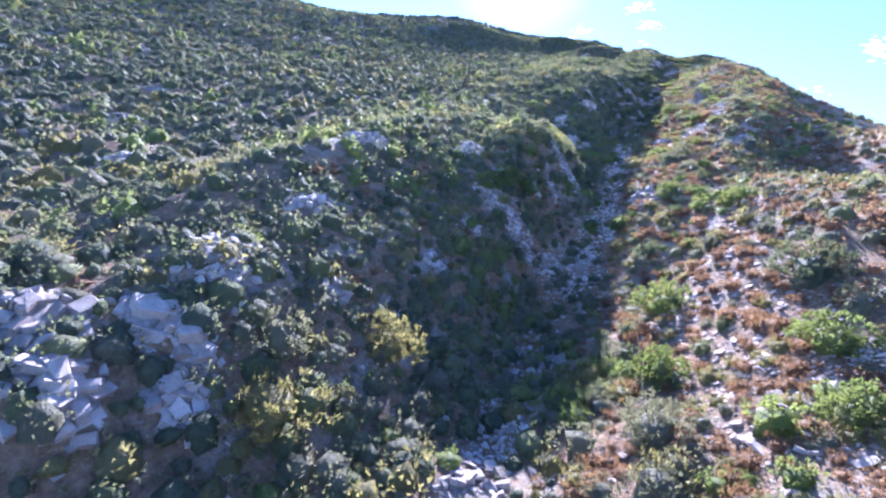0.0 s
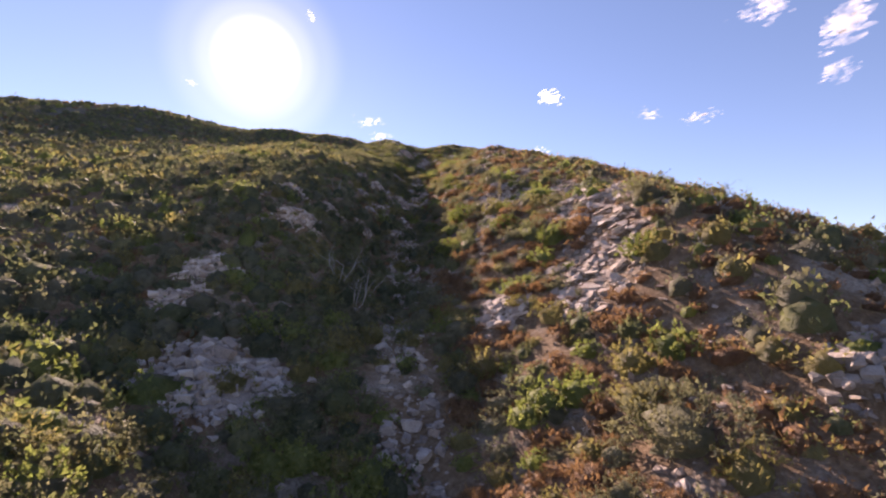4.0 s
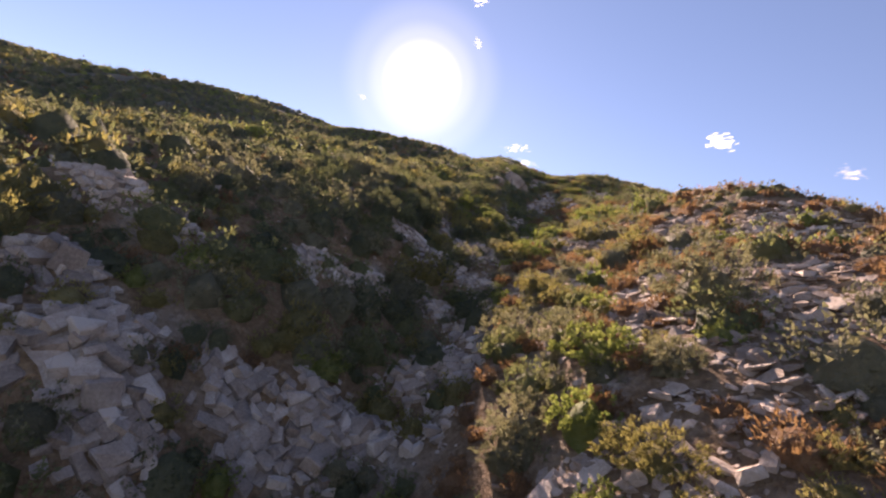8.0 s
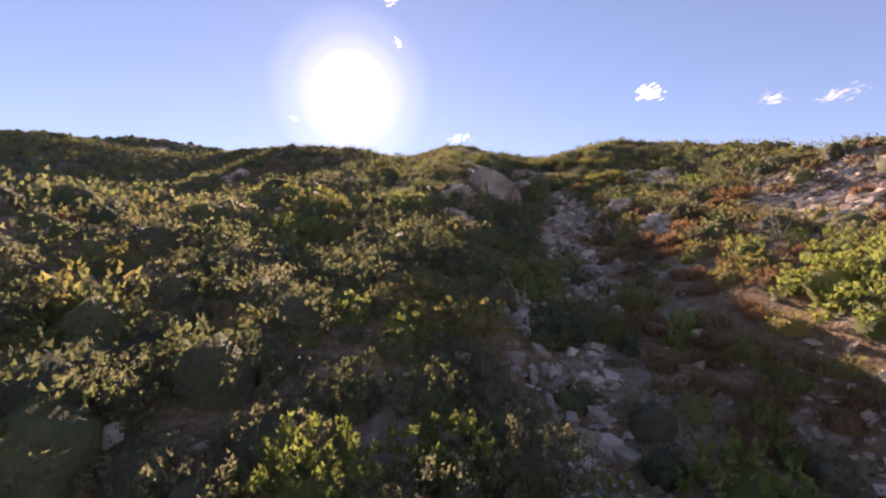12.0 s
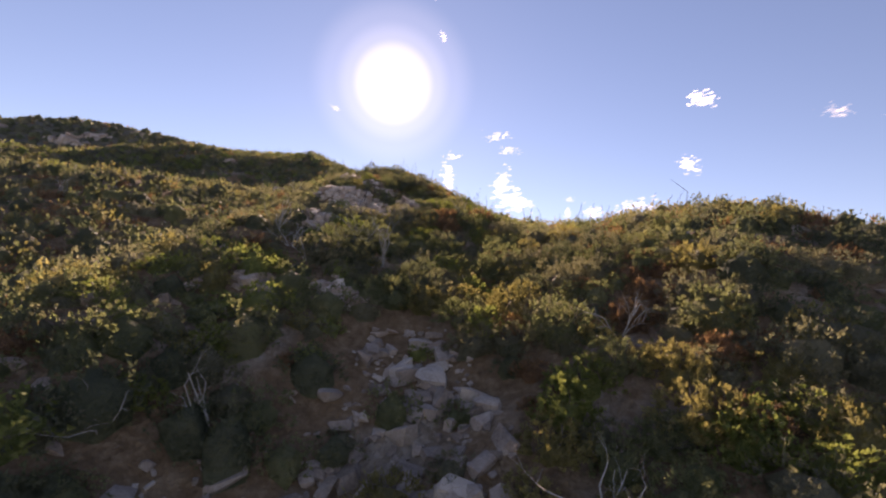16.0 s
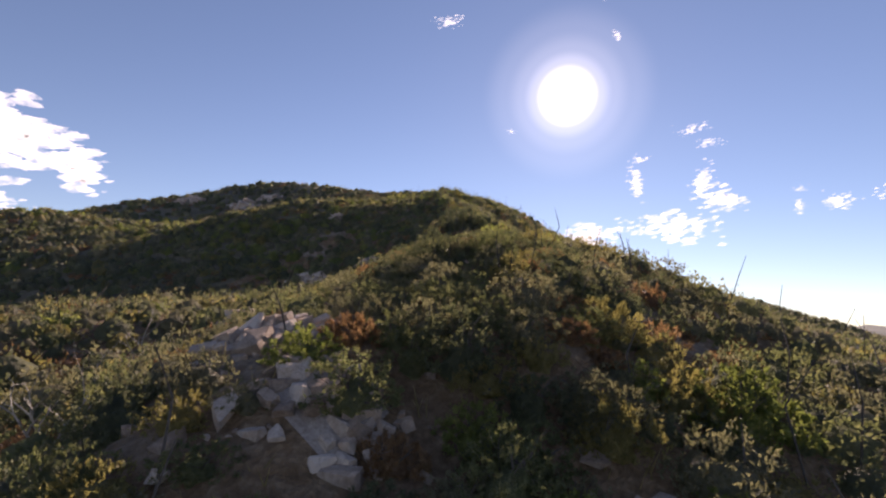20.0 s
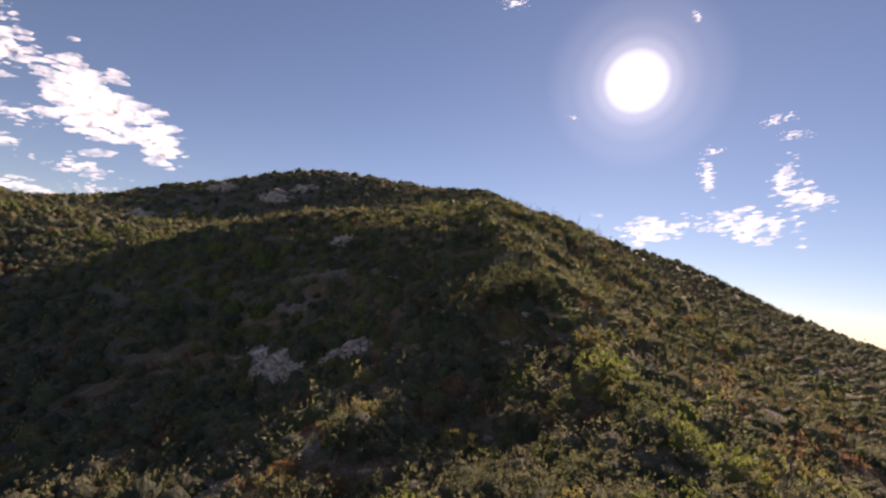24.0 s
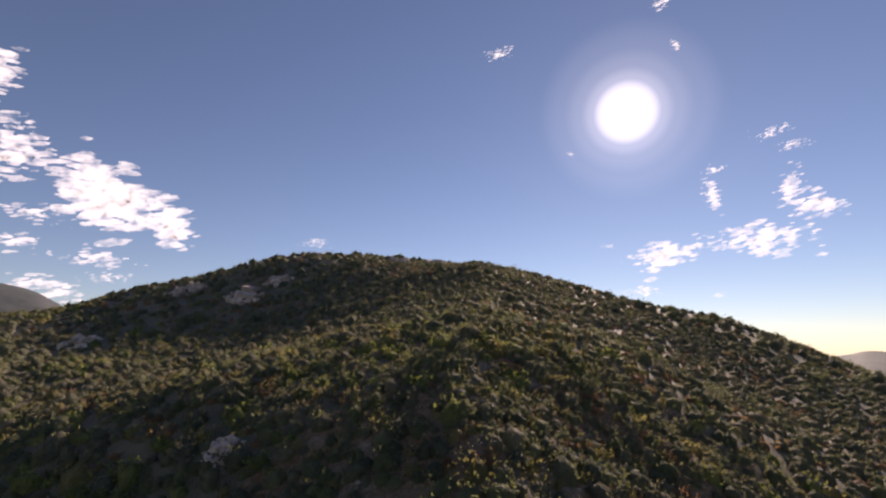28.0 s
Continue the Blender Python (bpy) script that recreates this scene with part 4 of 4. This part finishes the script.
def sown(x0, x1, y0, y1, cell, low, high, bare, seed, leafy=False):
    """Shrubs on a jittered grid, fewer where the ground is rocky or bare."""
    r = np.random.default_rng(seed)
    cx, cy = np.meshgrid(np.arange(x0, x1, cell), np.arange(y0, y1, cell))
    x, y = cx.ravel() + r.uniform(-0.55, 0.55, cx.size) * cell, cy.ravel() + r.uniform(-0.55, 0.55, cx.size) * cell
    loose, bed = within(x, y, TALUS, 1.05) > 0.06, within(x, y, SCREE, 1.4) > 0.06
    crag = np.maximum(within(x, y, BEDROCK, 1.1), within(x, y, LEDGES, 1.1)) > 0.06
    patchy = value_noise(x, y, 4.5, 71) * 0.5 + value_noise(x, y, 1.7, 72) * 0.35
    chance = np.where(loose, np.where(y < 52, 0.6, np.where((y > 57) & (y < 67), 0.08, 0.36)), np.where(crag, np.where(y < 28, 0.5, 0.3), np.where(bed, 0.38, np.clip(1 - bare + patchy * 0.8, 0.1, 0.98))))
    keep = r.uniform(0, 1, x.size) < chance
    x, y = x[keep], y[keep]
    size = low * (high / low) ** r.uniform(0, 1, x.size) ** 1.3
    gully = np.interp(y, [0, 50, 80, 102, 136, 400], [-2, 0.5, 2.8, 5.6, 8.5, 8.5])
    mood = value_noise(x, y, 7, 73) * 0.22 + r.uniform(0, 1, x.size)
    out = []
    for k in range(x.size):
        t = mood[k]
        if leafy:
            kind = "dark" if t < 0.2 else "green" if t < 0.55 else "olive" if t < 0.85 else "bright"
        elif y[k] < 128 and x[k] > gully[k] + 1.2:
            kind = "russet" if t < 0.56 else "olive" if t < 0.74 else "green" if t < 0.82 else "gold" if t < 0.93 else "bright"
        elif y[k] < 128:
            kind = "dark" if t < 0.24 else "olive" if t < 0.56 else "green" if t < 0.8 else "gold" if t < 0.95 else "bright"
        elif y[k] < 162 and x[k] > 10:
            kind = "russet" if t < 0.26 else "dark" if t < 0.34 else "olive" if t < 0.6 else "green" if t < 0.76 else "gold" if t < 0.93 else "bright"
        elif y[k] < 200:
            kind = "russet" if t < 0.1 else "dark" if t < 0.28 else "olive" if t < 0.62 else "green" if t < 0.86 else "gold" if t < 0.96 else "bright"
        else:
            kind = "russet" if t < 0.14 else "dark" if t < 0.4 else "olive" if t < 0.78 else "green"
        s = size[k] * (0.72 if kind == "russet" else 1.0)
        out.append((x[k], y[k], s, kind, False))
    return out


plants += sown(-13, 15, 6, 126, 0.74, 0.34, 0.95, 0.02, 81)
plants += sown(-26, -13, 0, 126, 1.1, 0.5, 1.1, 0.0, 83)
plants += sown(15, 26, 6, 126, 1.1, 0.4, 0.9, 0.15, 89)
plants += sown(-20, 24, 126, 198, 0.72, 0.3, 0.74, -0.3, 82)
plants += sown(-58, -26, -6, 126, 1.3, 0.5, 1.15, -0.02, 90)
plants += sown(26, 46, 20, 190, 2.2, 0.5, 1.2, 0.2, 84)
plants += sown(-64, -20, 126, 246, 0.95, 0.42, 0.9, -0.35, 85)
plants += sown(-50, -20, 160, 225, 1.05, 0.35, 0.6, -0.1, 105)
plants += sown(-60, 130, 246, 345, 1.8, 0.7, 1.3, -0.1, 98)
plants += sown(-13, -1, 8, 84, 1.4, 0.55, 0.95, 0.35, 97, True)
plants += sown(-20, 24, 198, 246, 0.82, 0.38, 0.78, -0.3, 86)
plants += sown(-150, -64, 20, 270, 1.9, 0.7, 1.4, 0.0, 87)
plants += sown(24, 80, 186, 270, 1.6, 0.55, 1.1, -0.05, 88)
plants += sown(-34, -5, 158, 196, 0.9, 0.34, 0.62, 0.0, 106)
plants += sown(1, 10.5, 134, 145, 0.75, 0.32, 0.6, 0.1, 107, True)
plants += sown(9, 15, 64, 78, 0.9, 0.35, 0.7, 0.1, 108)
plants += sown(-66, -56.5, -6, 126, 1.35, 0.55, 1.15, -0.02, 109)
plants += sown(20, 62, 196, 252, 1.35, 0.45, 0.85, -0.1, 110)
plants += sown(2.5, 8, 71, 92, 1.1, 0.5, 0.85, 0.3, 93, True)
plants += sown(0, 9, 122, 136, 0.9, 0.4, 0.7, 0.2, 94, True)
plants += sown(46, 150, -40, 190, 3.2, 0.9, 1.8, 0.15, 101)
plants += sown(26, 46, -40, 20, 2.2, 0.6, 1.3, 0.2, 102)
plants += sown(-60, 26, -60, -4, 2.2, 0.7, 1.5, 0.1, 103)
plants += sown(-150, -58, -60, 20, 2.8, 1.0, 2.0, 0.05, 104)

# low growth in the gaps that the larger shrubs leave
taken = np.zeros((190, 960), bool)
for x, y, s, kind, big in plants:
    i, j, k = int((x + 16) / 0.2), int((y - 6) / 0.2), max(1, int(s * 0.85 / 0.2))
    if -k < i < 190 + k and -k < j < 960 + k:
        taken[max(i - k, 0):max(i + k + 1, 0), max(j - k, 0):max(j + k + 1, 0)] = True
r = np.random.default_rng(96)
cell_x, cell_y = np.meshgrid(np.arange(190) * 0.2 - 15.9, np.arange(960) * 0.2 + 6.1, indexing="ij")
rough = np.maximum(np.maximum(within(cell_x, cell_y, TALUS), within(cell_x, cell_y, BEDROCK)), np.maximum(within(cell_x, cell_y, LEDGES), within(cell_x, cell_y, SCREE, 1.3))) > 0.1
right_side = (cell_y < 128) & (cell_x > np.interp(cell_y, [0, 50, 80, 102, 136], [-2, 0.5, 2.8, 5.6, 8.5]) + 1)
for i in range(0, 190):
    for j in range(0, 960):
        if taken[i, j] or r.uniform() > 0.5:
            continue
        x, y = i * 0.2 - 16 + r.uniform(0, 0.2), j * 0.2 + 6 + r.uniform(0, 0.2)
        right = right_side[i, j]
        taken[max(i - 2, 0):i + 3, max(j - 2, 0):j + 3] = True
        if (rough[i, j] and (y > 52 or x < 3)) or r.uniform() < (0.3 if right else 0.12):
            continue
        t = r.uniform()
        kind = ("russet" if t < 0.6 else "gold" if t < 0.8 else "olive") if right else ("dark" if t < 0.2 else "olive" if t < 0.5 else "green" if t < 0.75 else "russet" if t < 0.88 else "gold")
        plants.append((x, y, r.uniform(0.28, 0.52) if y < 126 else r.uniform(0.32, 0.62), kind, False))

place = np.array([p[:2] for p in plants])
size = np.array([p[2] for p in plants])
foot = ground_z(place[:, 0], place[:, 1])
away = np.full(len(plants), 1e9)
clear = np.ones(len(plants), bool)
for wx, wy, wz in zip(way_x, way_y, way_z):
    d = np.sqrt((place[:, 0] - wx) ** 2 + (place[:, 1] - wy) ** 2 + (foot + size * 0.5 - wz) ** 2)
    away = np.minimum(away, d)
    clear &= d > size + 1.1
singles = set(np.argsort(np.where(clear, away - 6 * np.array([p[4] for p in plants]) - 2 * size, 1e9))[:300].tolist())
cover = {k: [] for k in KINDS}
for n, (x, y, s, kind, big) in enumerate(plants):
    if not clear[n]:
        continue
    spin = rng.uniform(0, 6.283)
    tall = s * rng.uniform(0.8, 1.25)
    if n in singles:
        shrub = new("shrub")
        shrub.matrix_basis = Matrix.LocRotScale((x, y, foot[n] - 0.04), Euler((0, 0, spin)), (s, s, tall))
        tagged(shrub, LABELS[kind], "shrub", "chaparral shrubs")
        part("foliage", FOLIAGE[kind][n % 4], shrub)
        part("branch", STEMS[n % 4], shrub)
        continue
    level = FINE if away[n] < 4.0 + s or (s > 1.1 and away[n] < 20) else MIDDLE if away[n] < 8.0 + s else COARSE if away[n] < 28 else FAR
    v, f = level[kind][n % len(level[kind])]
    c, t = math.cos(spin), math.sin(spin)
    v = v * (s, s, tall)
    cover[kind].append((np.stack([v[:, 0] * c - v[:, 1] * t + x, v[:, 0] * t + v[:, 1] * c + y, v[:, 2] + foot[n] - 0.04], 1), f))
for kind in KINDS:
    tagged(new("shrub_cover", mesh_of("shrub_cover", *joined(cover[kind]), LEAVES[kind], True)), LABELS[kind].replace(" shrub", " shrubs") + " covering the hill", "shrubs", kind="stuff")

# ---- dead shrubs, burnt stems, yuccas, dry grass ----
DEAD = [mesh_of("branches", *branching(800 + m, 5, 1.0, 0.022, 2, 0.7), dead_wood) for m in range(5)]
spots = [(-1.0, 66.6, 1.6), (7.4, 146.0, 1.1), (6.6, 146.8, 1.0), (3.2, 20.5, 1.0), (9.6, 73.2, 0.9), (10.4, 74.4, 0.9), (-1.9, 67.9, 2.0), (-0.6, 68.6, 1.7), (9.1, 152.9, 0.9), (8.4, 153.3, 0.8), (9.9, 153.2, 0.9), (5.8, 144.9, 0.9), (5.0, 145.5, 0.8), (12.4, 108.0, 0.9), (10.6, 107.2, 1.0), (-3.2, 82, 1.2), (7.5, 78.5, 0.7)]
r = np.random.default_rng(91)
spots += [(x, y, s) for x, y, s in zip(r.uniform(-10, 16, 60), r.uniform(30, 185, 60), r.uniform(0.5, 1.0, 60))]
for n, (x, y, s) in enumerate(spots):
    z = float(ground_z(np.array([x]), np.array([y]))[0])
    if np.min(np.sqrt((way_x - x) ** 2 + (way_y - y) ** 2 + (way_z - z - s * 0.7) ** 2)) < s + 1.0:
        continue
    ob = new("dead_shrub", DEAD[n % 5])
    ob.matrix_basis = Matrix.LocRotScale((x, y, z), Euler((r.normal(0, 0.15), r.normal(0, 0.15), r.uniform(0, 6.3))), (s, s, s))
    tagged(ob, "leafless grey dead shrub with crooked branches", "dead shrub", "dead shrubs")

stems = []
for k in range(2600):
    x, y = r.uniform(-34, 22), r.uniform(150, 236)
    if value_noise(np.array([x]), np.array([y]), 9, 95)[0] + r.uniform(-0.5, 0.5) < 0.05:
        continue
    z = float(ground_z(np.array([x]), np.array([y]))[0])
    if np.min(np.sqrt((way_x - x) ** 2 + (way_y - y) ** 2 + (way_z - z - 0.8) ** 2)) < 2.5:
        continue
    h = r.uniform(0.5, 1.3) * (1.1 if x > 4 else 1.0)
    a = np.array([x, y, z])
    b = a + (r.normal(0, 0.12) * h, r.normal(0, 0.12) * h, h * 0.6)
    c = b + (r.normal(0, 0.12) * h, r.normal(0, 0.12) * h, h * 0.4)
    stems += [rod(a, b, 0.016, 0.012, 3), rod(b, c, 0.012, 0.005, 3)]
tagged(new("burnt_stems", mesh_of("burnt_stems", *joined(stems), burnt_wood)), "thin dark burnt stems standing in new growth", "stems", kind="stuff")


def yucca(x, y, s, stalk, seed):
    """A rosette of stiff blades; some with a tall dry flower stalk."""
    r = np.random.default_rng(seed)
    n = 70
    a, e = r.uniform(0, 6.283, n), r.uniform(0.05, 1.25, n)
    way = np.stack([np.cos(a) * np.cos(e), np.sin(a) * np.cos(e), np.sin(e)], 1)
    length = r.uniform(0.75, 1.05, n)
    base = new("yucca")
    base.matrix_basis = Matrix.LocRotScale((x, y, float(ground_z(np.array([x]), np.array([y]))[0])), Euler((0, 0, seed)), (s, s, s))
    tagged(base, "dried yucca rosette with a tall dead flower stalk" if stalk else "spiky grey-green yucca rosette on rubble", "yucca", "yuccas")
    part("rosette", mesh_of("rosette", *blades(way * 0.05, way, length, length * 0.09, r), straw if stalk else LEAVES["olive"]), base)
    if stalk:
        tip = np.array([0.35, -0.1, 4.6])
        part("stalk", mesh_of("stalk", *joined([rod((0, 0, 0), tip * 0.55, 0.1, 0.085, 6), rod(tip * 0.55, tip, 0.085, 0.03, 6)]), dead_wood), base)
        k = 420
        u = r.uniform(0.45, 1.0, k)
        d = r.normal(0, 1, (k, 3))
        d /= np.linalg.norm(d, axis=1, keepdims=True)
        part("flower_head", mesh_of("flower_head", *blades(tip * u[:, None] + d * 0.03, d + (0, 0, 0.3), 0.55 * (1.1 - u) + 0.12, np.full(k, 0.05), r), straw), base, "dry straw-coloured flower head")


yucca(9.0, 76.5, 0.5, True, 1)
for n, (x, y, s) in enumerate([(9.6, 101.2, 0.4), (11.0, 102.3, 0.35), (7.6, 60.6, 0.4), (13.8, 132.2, 0.35), (8.2, 109.3, 0.35), (6.6, 66.0, 0.35)]):
    yucca(x, y, s, False, 10 + n)

x, y = rng.uniform(-16, 20, 9000), rng.uniform(8, 192, 9000)
keep = value_noise(x, y, 3.5, 97) + 0.5 * rng.uniform(-1, 1, 9000) > 0.15
x, y = np.repeat(x[keep], 7), np.repeat(y[keep], 7)
x, y = x + rng.normal(0, 0.09, x.size), y + rng.normal(0, 0.09, x.size)
root = np.stack([x, y, ground_z(x, y) - 0.02], 1)
way = rng.normal(0, 0.35, (x.size, 3)) + (0, 0, 1)
way /= np.linalg.norm(way, axis=1, keepdims=True)
long = rng.uniform(0.1, 0.32, x.size)
tagged(new("dry_grass", mesh_of("dry_grass", *blades(root, way, long, long * 0.09, rng), straw)), "short straw-coloured dry grass between the shrubs", "grass", kind="stuff")
